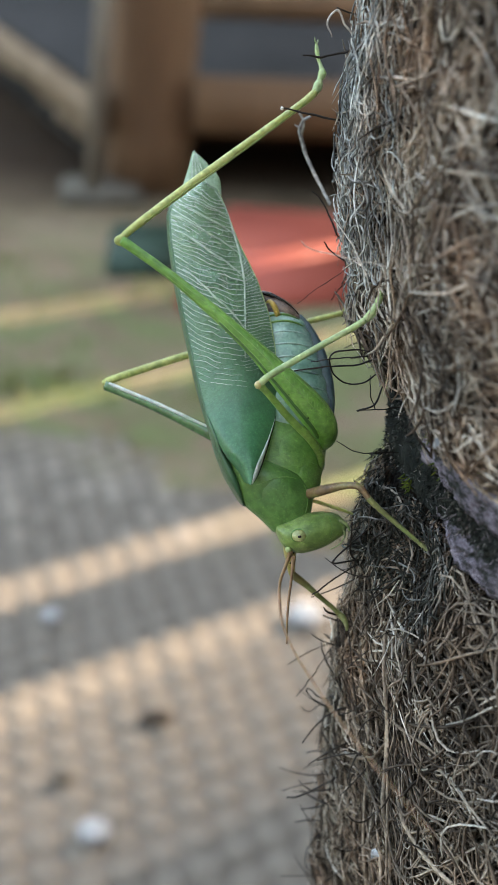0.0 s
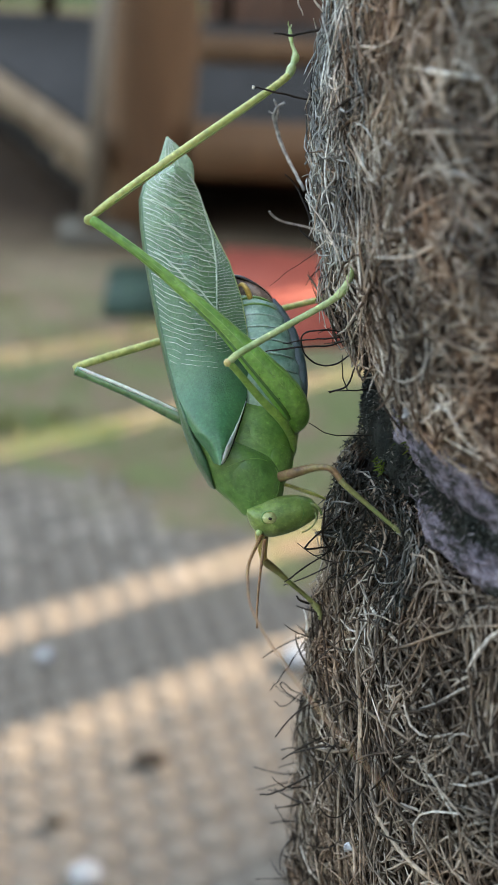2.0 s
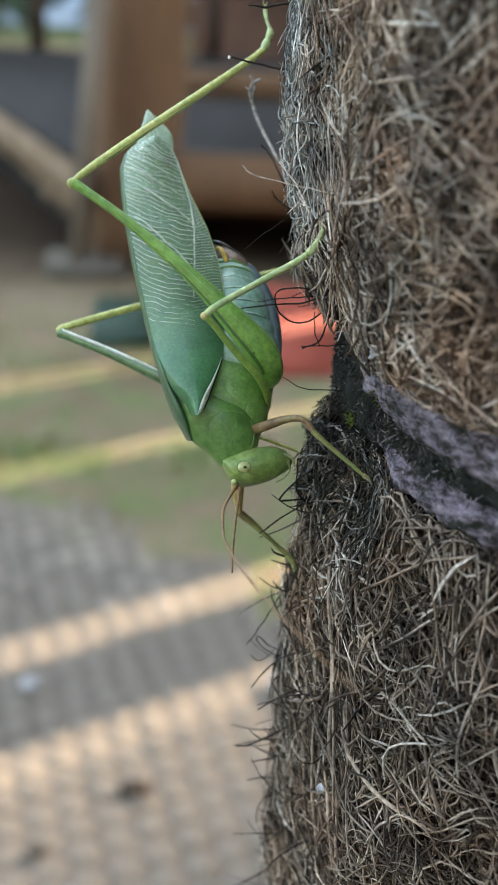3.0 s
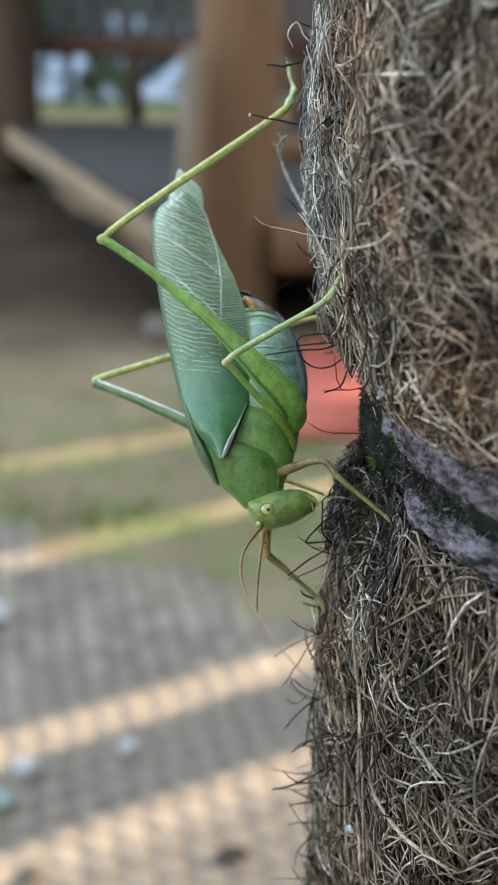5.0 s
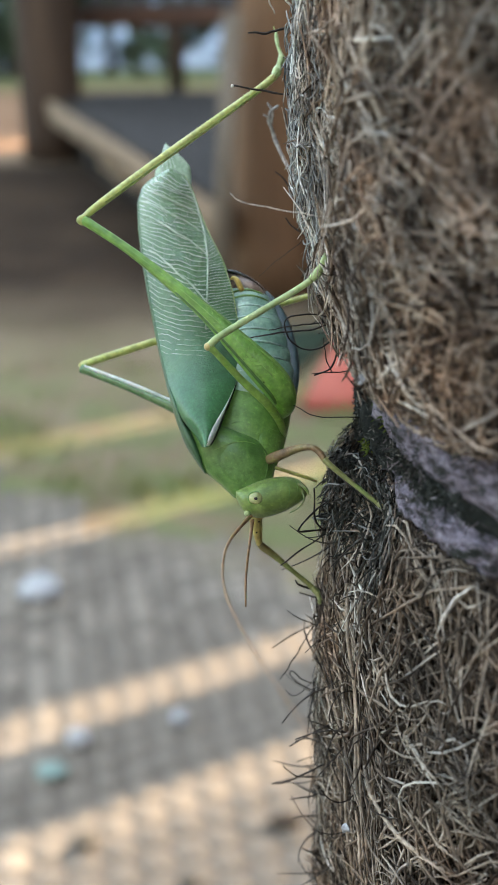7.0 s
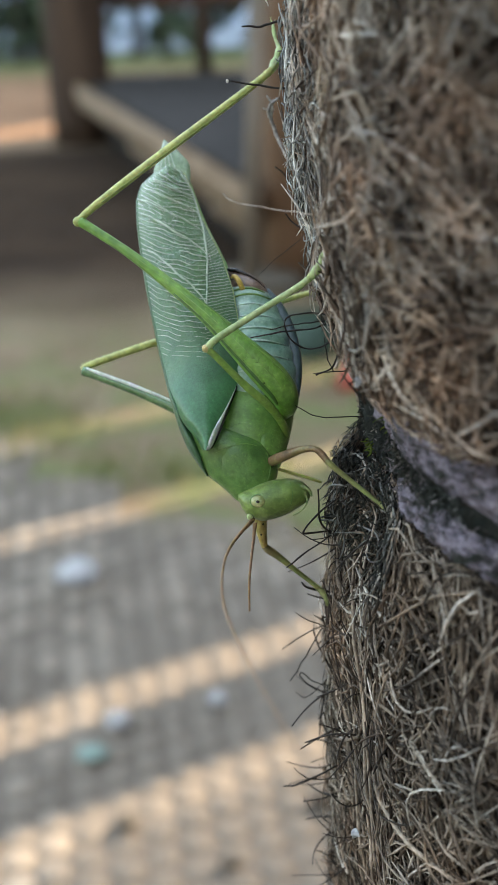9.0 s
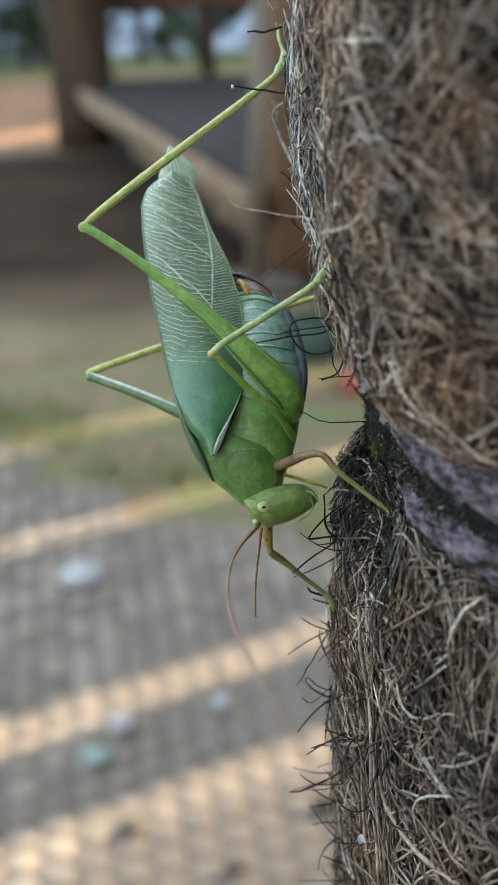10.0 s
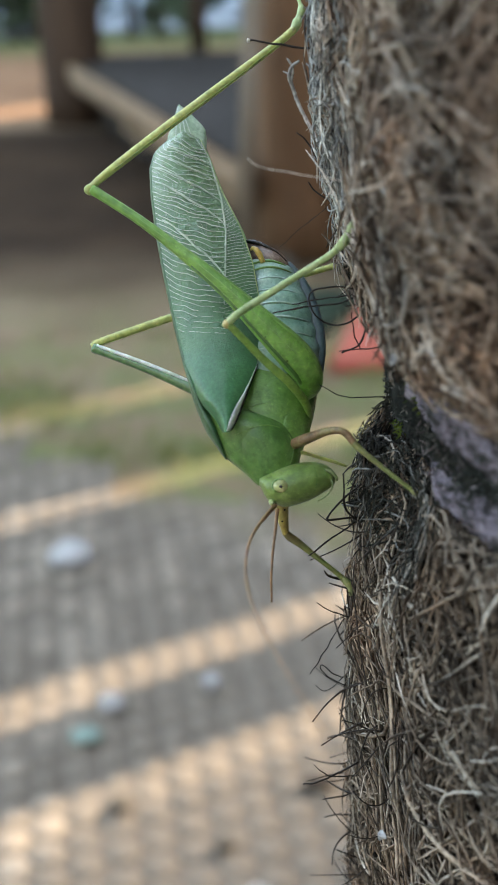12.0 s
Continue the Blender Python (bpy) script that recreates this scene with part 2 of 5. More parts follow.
def scar_material():
    m, nodes, links, b = mat("purple_grey_scar", 0.75, 0.3)
    n1 = noise_tex(nodes, links, 300, 6, 0.72, (1, 1, 2.4))
    n2 = noise_tex(nodes, links, 900, 5, 0.65)
    c1 = ramp(nodes, links, n1, [(0.38, (0.022, 0.03, 0.024)), (0.45, (0.085, 0.083, 0.09)), (0.52, (0.23, 0.208, 0.262)), (0.67, (0.50, 0.465, 0.56))])
    c2 = ramp(nodes, links, n2, [(0.3, (0.6, 0.6, 0.6)), (0.7, (1.2, 1.2, 1.2))])
    links.new(mix(nodes, links, c1, c2, 0.7, "MULTIPLY"), b.inputs["Base Color"])
    bump(nodes, links, b, n2, 0.0020)
    return m


M_SCAR = scar_material()
M_MOSS = two_scale("dark_moss", [(0.016, 0.022, 0.019), (0.034, 0.042, 0.037), (0.075, 0.082, 0.076)], 260, 1500, 0.9, 0.2, 0.0014)
M_MOSS_STEM = fibre_mat("dark_moss_stem", [(0.0, (0.016, 0.022, 0.02)), (0.6, (0.045, 0.055, 0.052)), (0.9, (0.11, 0.122, 0.122)), (1.0, (0.34, 0.36, 0.37))])


def soil_material():
    m, nodes, links, b = mat("packed_soil", 0.95, 0.15)
    tc = nodes.new("ShaderNodeTexCoord")
    sep = nodes.new("ShaderNodeSeparateXYZ")
    links.new(tc.outputs["Object"], sep.inputs[0])
    n1 = noise_tex(nodes, links, 1.7, 5, 0.6)
    n2 = noise_tex(nodes, links, 55, 6, 0.7)
    soil = ramp(nodes, links, n1, [(0.32, (0.195, 0.142, 0.087)), (0.5, (0.277, 0.207, 0.132)), (0.68, (0.345, 0.267, 0.177))])
    # Darker brown earth near the platform; the deck's shade is put in too.
    shaded_soil = ramp(nodes, links, n1, [(0.32, (0.023, 0.0135, 0.007)), (0.68, (0.06, 0.037, 0.0195))])
    shade_from = nodes.new("ShaderNodeMapRange")
    shade_from.interpolation_type = "SMOOTHSTEP"
    shade_from.inputs[1].default_value, shade_from.inputs[2].default_value = 3.5, 5.0
    links.new(sep.outputs[1], shade_from.inputs[0])
    shade_to = nodes.new("ShaderNodeMapRange")
    shade_to.interpolation_type = "SMOOTHSTEP"
    shade_to.inputs[1].default_value, shade_to.inputs[2].default_value = 8.2, 7.4
    links.new(sep.outputs[1], shade_to.inputs[0])
    shade_mask = nodes.new("ShaderNodeMath")
    shade_mask.operation = "MULTIPLY"
    links.new(shade_from.outputs[0], shade_mask.inputs[0])
    links.new(shade_to.outputs[0], shade_mask.inputs[1])
    soil = mix(nodes, links, soil, shaded_soil, shade_mask.outputs[0])
    # Orange put into the soil beyond the platform stands in for sunlight.
    beyond = nodes.new("ShaderNodeMapRange")
    beyond.interpolation_type = "SMOOTHSTEP"
    beyond.inputs[1].default_value, beyond.inputs[2].default_value = 7.6, 8.4
    links.new(sep.outputs[1], beyond.inputs[0])
    sunlit_soil = ramp(nodes, links, n1, [(0.32, (0.26, 0.15, 0.085)), (0.68, (0.36, 0.225, 0.135))])
    soil = mix(nodes, links, soil, sunlit_soil, beyond.outputs[0])
    n3 = noise_tex(nodes, links, 5.0, 5, 0.65)
    green = ramp(nodes, links, n2, [(0.35, (0.148, 0.17, 0.067)), (0.65, (0.24, 0.268, 0.112))])
    # moss and thin grass creep over the soil next to the paving
    band = nodes.new("ShaderNodeMapRange")
    band.interpolation_type = "SMOOTHSTEP"
    band.inputs[1].default_value, band.inputs[2].default_value = 4.6, 2.7
    links.new(sep.outputs[1], band.inputs[0])
    far = nodes.new("ShaderNodeMapRange")
    far.interpolation_type = "SMOOTHSTEP"
    far.inputs[1].default_value, far.inputs[2].default_value = 11.0, 13.0
    links.new(sep.outputs[1], far.inputs[0])
    spot = nodes.new("ShaderNodeMapRange")
    spot.inputs[1].default_value, spot.inputs[2].default_value = 0.40, 0.60
    links.new(n3, spot.inputs[0])
    both = nodes.new("ShaderNodeMath")
    both.operation = "MULTIPLY"
    links.new(band.outputs[0], both.inputs[0])
    links.new(spot.outputs[0], both.inputs[1])
    most = nodes.new("ShaderNodeMath")
    most.operation = "MAXIMUM"
    links.new(both.outputs[0], most.inputs[0])
    links.new(far.outputs[0], most.inputs[1])
    col = mix(nodes, links, soil, green, most.outputs[0])
    fine = ramp(nodes, links, n2, [(0.3, (0.65, 0.65, 0.65)), (0.7, (1.2, 1.2, 1.2))])
    links.new(mix(nodes, links, col, fine, 0.7, "MULTIPLY"), b.inputs["Base Color"])
    bump(nodes, links, b, n2, 0.012)
    return m


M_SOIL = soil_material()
M_COBBLE = two_scale("worn_concrete", [(0.215, 0.183, 0.143), (0.262, 0.226, 0.179), (0.30, 0.264, 0.212)], 3, 90, 0.9, 0.2, 0.002, islands=True)
M_LOG = two_scale("weathered_log", [(0.026, 0.0145, 0.008), (0.044, 0.025, 0.014), (0.07, 0.041, 0.023)], 5, 45, 0.75, 0.25, 0.004, (1, 1, 0.12))
M_LOG_RED = two_scale("orange_brown_log", [(0.115, 0.06, 0.028), (0.18, 0.098, 0.047)], 4, 40, 0.7, 0.25, 0.004, (1, 1, 0.12))
M_BOARD = two_scale("pale_worn_board", [(0.17, 0.115, 0.07), (0.25, 0.18, 0.115), (0.33, 0.25, 0.17)], 5, 60, 0.8, 0.2, 0.003, (0.4, 0.4, 1))
M_DECK = two_scale("grey_deck_board", [(0.036, 0.033, 0.029), (0.056, 0.051, 0.046)], 3, 50, 0.85, 0.2, 0.003, (1, 0.15, 1))
M_RAIL = two_scale("dark_red_brown_rail", [(0.07, 0.035, 0.022), (0.12, 0.06, 0.035)], 5, 50, 0.7, 0.25, 0.003)
M_STONE = two_scale("pale_footing_stone", [(0.10, 0.087, 0.068), (0.15, 0.13, 0.10)], 6, 70, 0.9, 0.2, 0.004)
M_RED = two_scale("faded_red_rubber", [(0.38, 0.08, 0.05), (0.46, 0.115, 0.072)], 5, 70, 0.6, 0.35, 0.002)
M_GREEN_MAT = two_scale("dark_green_rubber", [(0.013, 0.034, 0.019), (0.022, 0.05, 0.028)], 6, 70, 0.6, 0.35, 0.002)
M_LITTER = two_scale("white_stone", [(0.36, 0.36, 0.355), (0.50, 0.497, 0.49)], 20, 120, 0.6, 0.4, 0.002)
M_LITTER_GREEN = two_scale("pale_green_scrap", [(0.20, 0.30, 0.26), (0.27, 0.37, 0.32)], 20, 120, 0.6, 0.4, 0.002)
M_DEAD = two_scale("dark_dead_leaf", [(0.03, 0.022, 0.015), (0.06, 0.045, 0.03)], 30, 150, 0.8, 0.3, 0.002)
M_GRASS = two_scale("thin_grass", [(0.17, 0.20, 0.06), (0.30, 0.32, 0.11)], 8, 60, 0.7, 0.3, islands=True)
M_LEAVES = two_scale("tree_leaves", [(0.028, 0.042, 0.022), (0.055, 0.078, 0.038)], 2, 30, 0.6, 0.35, islands=True)
M_BARK = two_scale("dark_bark", [(0.035, 0.028, 0.022), (0.08, 0.065, 0.05)], 3, 40, 0.9, 0.2, 0.01)


def water_material():
    m, nodes, links, b = mat("pond_water", 0.3, 0.12)
    b.inputs["Base Color"].default_value = (0.08, 0.13, 0.20, 1)
    n = noise_tex(nodes, links, 2.5, 4, 0.6, (1, 0.5, 1))
    bump(nodes, links, b, n, 0.02)
    return m


M_WATER = water_material()


def dusted(m):
    """Soil and thin moss drift over the paving towards its worn far edge."""
    nodes, links = m.node_tree.nodes, m.node_tree.links
    b = nodes["Principled BSDF"]
    g = nodes.new("ShaderNodeNewGeometry")
    sep = nodes.new("ShaderNodeSeparateXYZ")
    links.new(g.outputs["Position"], sep.inputs[0])
    mx = nodes.new("ShaderNodeMath")
    mx.operation = "MULTIPLY_ADD"
    mx.inputs[1].default_value = 0.78
    links.new(sep.outputs[0], mx.inputs[0])
    links.new(sep.outputs[1], mx.inputs[2])
    n = nodes.new("ShaderNodeTexNoise")
    n.inputs["Scale"].default_value = 4.0
    n.inputs["Detail"].default_value = 5
    links.new(g.outputs["Position"], n.inputs["Vector"])
    wob = nodes.new("ShaderNodeMath")
    wob.operation = "MULTIPLY_ADD"
    wob.inputs[1].default_value = 0.9
    links.new(n.outputs[0], wob.inputs[0])
    links.new(mx.outputs[0], wob.inputs[2])
    mr = nodes.new("ShaderNodeMapRange")
    mr.interpolation_type = "SMOOTHSTEP"
    mr.inputs[1].default_value, mr.inputs[2].default_value = 2.45, 3.15
    mr.inputs[4].default_value = 0.95
    links.new(wob.outputs[0], mr.inputs[0])
    tone = ramp(nodes, links, n.outputs[0], [(0.36, (0.21, 0.165, 0.11)), (0.52, (0.26, 0.21, 0.145)), (0.66, (0.20, 0.175, 0.11))])
    links.new(mix(nodes, links, b.inputs["Base Color"].links[0].from_socket, tone, mr.outputs[0]), b.inputs["Base Color"])
    return m


dusted(M_COBBLE)


# ---------------------------------------------------------------- mesh helpers
def smooth(me):
    me.polygons.foreach_set("use_smooth", [True] * len(me.polygons))


def part(name, bm, material, parent=None, label="", flat=False):
    me = bpy.data.meshes.new(name)
    bm.to_mesh(me)
    bm.free()
    if not flat:
        smooth(me)
    me.materials.append(material)
    ob = new(name, me)
    ob.parent = parent
    if label:
        tagged(ob, label)
    return ob


def raw_part(name, verts, faces, material, parent=None, label=""):
    me = bpy.data.meshes.new(name)
    me.from_pydata(verts, [], faces)
    smooth(me)
    me.materials.append(material)
    ob = new(name, me)
    ob.parent = parent
    if label:
        tagged(ob, label)
    return ob


def rings_to_bm(bm, rings, cap=True):
    rows = [[bm.verts.new(p) for p in ring] for ring in rings]
    n = len(rows[0])
    for a, b in zip(rows, rows[1:]):
        for k in range(n):
            bm.faces.new((a[k], a[(k + 1) % n], b[(k + 1) % n], b[k]))
    if cap:
        bm.faces.new(rows[0][::-1])
        bm.faces.new(rows[-1])
    bmesh.ops.recalc_face_normals(bm, faces=bm.faces[:])
    return bm


def spline(points, steps):
    """Catmull-Rom through points of any dimension; returns a numpy array."""
    p = np.array(points, float)
    p = np.vstack([2 * p[0] - p[1], p, 2 * p[-1] - p[-2]])
    out = []
    for i in range(1, len(p) - 2):
        for s in range(steps):
            t = s / steps
            out.append(0.5 * (2 * p[i] + (p[i + 1] - p[i - 1]) * t + (2 * p[i - 1] - 5 * p[i] + 4 * p[i + 1] - p[i + 2]) * t * t
                              + (3 * p[i] - p[i - 1] - 3 * p[i + 1] + p[i + 2]) * t ** 3))
    out.append(p[-2])
    return np.array(out)


def tube_rings(path, radii, sides=10, flat=1.0):
    """Rings round a path (metres); flat squeezes them across."""
    path = [Vector(p) for p in path]
    rings, up = [], Vector((0.13, 0.21, 0.97))
    for k, p in enumerate(path):
        way = (path[min(k + 1, len(path) - 1)] - path[max(k - 1, 0)]).normalized()
        side = way.cross(up).normalized() if abs(way.dot(up)) < 0.99 else way.orthogonal().normalized()
        other = side.cross(way)
        r = radii[k]
        rings.append([p + side * (math.cos(a) * r) + other * (math.sin(a) * r * flat) for a in (2 * math.pi * j / sides for j in range(sides))])
        up = other
    return rings


def tube(points, steps=6, sides=10, flat=1.0):
    """A tube through rows of (x, y, z, radius)."""
    s = spline(points, steps)
    return rings_to_bm(bmesh.new(), tube_rings([r[:3] for r in s], np.maximum(s[:, 3], 1e-6), sides, flat))


def box(bm, m, sx, sy, sz, bevel=0.0):
    made = bmesh.ops.create_cube(bm, size=1.0, matrix=m @ Matrix.Diagonal((sx, sy, sz, 1)))
    if bevel:
        edges = list({e for v in made["verts"] for e in v.link_edges})
        bmesh.ops.bevel(bm, geom=edges, offset=bevel, segments=2, affect="EDGES")
    return bm


def wobble(bm, amount, scale):
    for v in bm.verts:
        v.co += noise.noise_vector(v.co * scale) * amount
    return bm


# ---------------------------------------------------------------- ground
def make_ground():
    bm = bmesh.new()
    xs = [-400, -60, -20, -8, -4] + [-3 + 0.25 * k for k in range(25)] + [4, 8, 20, 60, 400]
    ys = [-400, -60, -10, -3] + [-1 + 0.25 * k for k in range(45)] + [12, 16, 24, 60, 400]
    grid = [[bm.verts.new((x, y, -0.06 if abs(x) < 3.1 and -2.0 < y < 2.10 + 0.78 * max(-0.4, -x) and y < 3.55 else 0.012 * noise.noise(Vector((x * 1.3, y * 1.3, 0))) if abs(x) < 5 and -2 < y < 12 else 0)) for x in xs] for y in ys]
    for a, b in zip(grid, grid[1:]):
        for k in range(len(xs) - 1):
            bm.faces.new((a[k], a[k + 1], b[k + 1], b[k]))
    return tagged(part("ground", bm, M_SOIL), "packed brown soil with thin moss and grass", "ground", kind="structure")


ground = make_ground()


def make_paving():
    """Small domed setts in offset rows; the far edge gives way to soil."""
    bed = bmesh.new()
    outline = [(-3.2, -2.0), (3.2, -2.0), (3.2, 1.85), (0.30, 2.15), (-0.1, 2.35), (-0.6, 2.75), (-1.2, 3.2), (-3.2, 3.85)]
    top = [bed.verts.new((x, y, -0.0052)) for x, y in outline]
    low = [bed.verts.new((x, y, -0.09)) for x, y in outline]
    bed.faces.new(top)
    for k in range(len(top)):
        j = (k + 1) % len(top)
        bed.faces.new((top[k], low[k], low[j], top[j]))
    paving = tagged(part("pavement", bed, M_BED, flat=True), "paving of small worn concrete setts in dark joints", "pavement", kind="structure")

    def sett(seed):
        rng = random.Random(seed)
        b = bmesh.new()
        rings = []
        for r, z in ((0.0288, 0.0), (0.0285, 0.0095), (0.0235, 0.0146), (0.0115, 0.0172)):
            rings.append([Vector((r * (1 + 0.05 * rng.uniform(-1, 1)) * math.cos(a) * 1.05, r * (1 + 0.05 * rng.uniform(-1, 1)) * math.sin(a) * 1.0, z + rng.uniform(-1, 1) * 0.001))
                          for a in (2 * math.pi * j / 6 for j in range(6))])
        rings_to_bm(b, rings)
        me = bpy.data.meshes.new("sett")
        b.to_mesh(me)
        b.free()
        smooth(me)
        me.materials.append(M_COBBLE)
        return me
    meshes = [sett(k) for k in range(6)]
    rng = random.Random(5)
    turn = math.atan2(0.288, 0.477)
    c, s = math.cos(turn), math.sin(turn)
    near, rest_v, rest_f = 0, [], []
    for i in range(-60, 75):
        for j in range(-60, 75):
            x, y = 0.058 * (i * c - 0.215 * j) - 0.05, 0.058 * (i * s + 0.977 * j) + 1.4
            edge = 2.41 + 0.78 * max(-0.4, -x) + 0.10 * noise.noise(Vector((x * 3, y * 3, 1)))
            sunk = 0.007 * max(0.0, min(1.0, (y - edge + 0.45) / 0.45)) + 0.003 * max(0, noise.noise(Vector((x * 5, y * 5, 4))))
            if not (-2.6 < x < 1.6 and 0.55 < y < 4.1) or y > edge:
                continue
            m = pose(x + rng.uniform(-1, 1) * 0.002, y + rng.uniform(-1, 1) * 0.002, -0.016 - sunk + rng.uniform(-1, 1) * 0.002,
                     rng.uniform(-1, 1) * 4, rng.uniform(-1, 1) * 4, math.degrees(turn) + rng.uniform(-1, 1) * 6)
            me = meshes[rng.randrange(6)]
            if near < 300 and -0.42 < x < 0.36 and 1.0 < y < 2.0:
                near += 1
                ob = new("sett", me)
                ob.parent = paving
                ob.matrix_basis = m
            else:
                base = len(rest_v)
                rest_v.extend((m @ v.co)[:] for v in me.vertices)
                rest_f.extend([base + k for k in p.vertices] for p in me.polygons)
    tagged(raw_part("far_setts", rest_v, rest_f, M_COBBLE, paving), "worn concrete setts", kind="stuff")


M_BED = two_scale("dark_joint_soil", [(0.145, 0.124, 0.098), (0.19, 0.164, 0.132)], 8, 90, 0.95, 0.15, 0.003)
dusted(M_BED)


M_PLANK = two_scale("dull_worn_plank", [(0.14, 0.11, 0.08), (0.20, 0.16, 0.118), (0.25, 0.205, 0.155)], 5, 60, 0.8, 0.2, 0.003, (1, 1, 0.15))
M_UNDER = two_scale("under_deck_shade", [(0.012, 0.010, 0.008), (0.022, 0.018, 0.014)], 4, 50, 0.9, 0.15, 0.003)
M_SLAT = two_scale("grey_weathered_slat", [(0.055, 0.052, 0.05), (0.095, 0.09, 0.085)], 4, 50, 0.85, 0.2, 0.003, (1, 1, 0.15))


# ---------------------------------------------------------------- play platform
def log_post(name, foot, head, r0, r1, material, label, sides=20):
    bm = bmesh.new()
    f, h = Vector(foot), Vector(head)
    path = [f.lerp(h, k / 12) for k in range(13)]
    rings = tube_rings(path, [r0 + (r1 - r0) * k / 12 for k in range(13)], sides)
    rings_to_bm(bm, rings)
    wobble(bm, 0.008, 6.0)
    return tagged(part(name, bm, material), label, "post")


def deck_edge(y):
    """x of the deck's open edge at depth y."""
    return -0.30 + (y - 4.48) * (-1.286 / 3.42)


def make_platform():
    log_post("log_post", (-0.085, 4.63, -0.05), (0.0, 4.66, 2.7), 0.168, 0.145, M_LOG_RED, "thick round orange-brown log post of a play platform")
    log_post("log_post", (-1.57, 7.95, -0.05), (-1.55, 7.97, 2.9), 0.205, 0.19, M_LOG, "thick dark brown log post at the far end of the platform")
    bm = bmesh.new()
    box(bm, pose(-0.255, 4.42, 0.53, 0, 4.0, 8), 0.065, 0.05, 1.08, 0.008)
    tagged(part("plank_post", bm, M_PLANK), "narrow pale weathered plank standing beside a log post", "post")
    bm = bmesh.new()
    box(bm, pose(-0.26, 4.44, 0.022, 0, 0, 6), 0.30, 0.30, 0.05, 0.015)
    wobble(bm, 0.008, 9)
    tagged(part("footing_stone", bm, M_STONE), "flat pale concrete footing under the posts", "footing")
    deck = tagged(new("platform_deck"), "low grey timber platform with a pale worn edge board", "platform")
    deck.location = (0, 0, 0)
    for k in range(22):
        y = 4.58 + k * 0.168
        x0, x1 = deck_edge(y) + 0.02, 1.25
        bm = bmesh.new()
        box(bm, pose((x0 + x1) / 2, y + 0.08, 0.36), x1 - x0, 0.158, 0.03, 0.004)
        part("plank", bm, M_DECK, deck, flat=True)
    a, b = Vector((-0.30, 4.46, 0.318)), Vector((-1.60, 7.92, 0.318))
    way = b - a
    bm = bmesh.new()
    box(bm, Matrix.Translation((a + b) / 2) @ pose(0, 0, 0, 0, 0, math.degrees(math.atan2(way.y, way.x))), way.length, 0.05, 0.135, 0.012)
    wobble(bm, 0.006, 8)
    part("edge_board", bm, M_BOARD, deck, "pale worn edge board")
    rng = random.Random(8)
    for k in range(9):
        p = a.lerp(b, 0.05 + 0.062 * k + rng.uniform(-0.012, 0.012))
        drop = rng.uniform(0.03, 0.08)
        bm = bmesh.new()
        box(bm, Matrix.Translation(p + Vector((0.012, 0, -0.06 - drop / 2))) @ pose(0, 0, 0, rng.uniform(-4, 4), rng.uniform(-6, 6), math.degrees(math.atan2(way.y, way.x))), rng.uniform(0.09, 0.2), 0.04, drop, 0.008)
        part("bearer_end", bm, M_BOARD, deck)
    bm = bmesh.new()
    box(bm, pose(0.68, 4.50, 0.345), 1.2, 0.09, 0.20, 0.012)
    part("front_beam", bm, M_LOG_RED, deck, "orange-brown front beam")
    bm = bmesh.new()
    box(bm, pose(0.68, 5.2, 0.61), 1.16, 0.10, 0.11, 0.012)
    part("cross_beam", bm, M_LOG_RED, deck)
    for x, y in ((1.1, 4.6), (1.1, 8.1), (-1.35, 8.1)):
        bm = bmesh.new()
        box(bm, pose(x, y, 0.16), 0.12, 0.12, 0.36, 0.01)
        part("support", bm, M_LOG, deck)
    for x0, y0, x1, y1 in ((-1.55, 8.18, 1.25, 8.18), (1.22, 4.6, 1.22, 8.18), (-0.05, 5.35, 1.25, 5.35)):
        bm = bmesh.new()
        wx, wy = max(x1 - x0, 0.03), max(y1 - y0, 0.03)
        box(bm, pose((x0 + x1) / 2, (y0 + y1) / 2, 0.165), wx, wy, 0.345, 0.004)
        part("skirt_board", bm, M_RAIL, deck, "dark skirt board closing the space underneath", flat=True)
    # added near-black boards stand in for the shade below the open edge
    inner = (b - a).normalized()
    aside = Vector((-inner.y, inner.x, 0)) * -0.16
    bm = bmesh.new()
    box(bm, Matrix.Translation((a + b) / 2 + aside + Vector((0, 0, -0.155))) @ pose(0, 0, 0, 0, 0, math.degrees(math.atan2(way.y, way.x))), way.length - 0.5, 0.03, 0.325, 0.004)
    part("skirt_board", bm, M_UNDER, deck, "added near-black boards in place of the shade under the open edge", flat=True)
    rail = tagged(new("railing"), "dark red-brown timber railing behind the platform", "railing")
    bm = bmesh.new()
    box(bm, pose(-0.1, 8.22, 0.85), 2.7, 0.10, 0.13, 0.015)
    part("top_rail", bm, M_RAIL, rail)
    bm = bmesh.new()
    box(bm, pose(-0.1, 8.22, 0.922), 2.7, 0.13, 0.016, 0.004)
    part("cap", bm, M_DECK, rail, "grey weathered cap board")
    for x in (-0.78, 0.35, 1.1):
        bm = bmesh.new()
        box(bm, pose(x, 8.22, 0.585), 0.10, 0.10, 0.41, 0.01)
        part("rail_post", bm, M_LOG, rail)
    for k in range(17):
        bm = bmesh.new()
        box(bm, pose(-1.28 + 0.15 * k, 8.22, 1.27), 0.105, 0.03, 0.68, 0.004)
        part("slat", bm, M_SLAT, rail, flat=True)
    bm = bmesh.new()
    box(bm, pose(-0.1, 8.22, 1.65), 2.7, 0.08, 0.08, 0.01)
    part("upper_rail", bm, M_RAIL, rail)


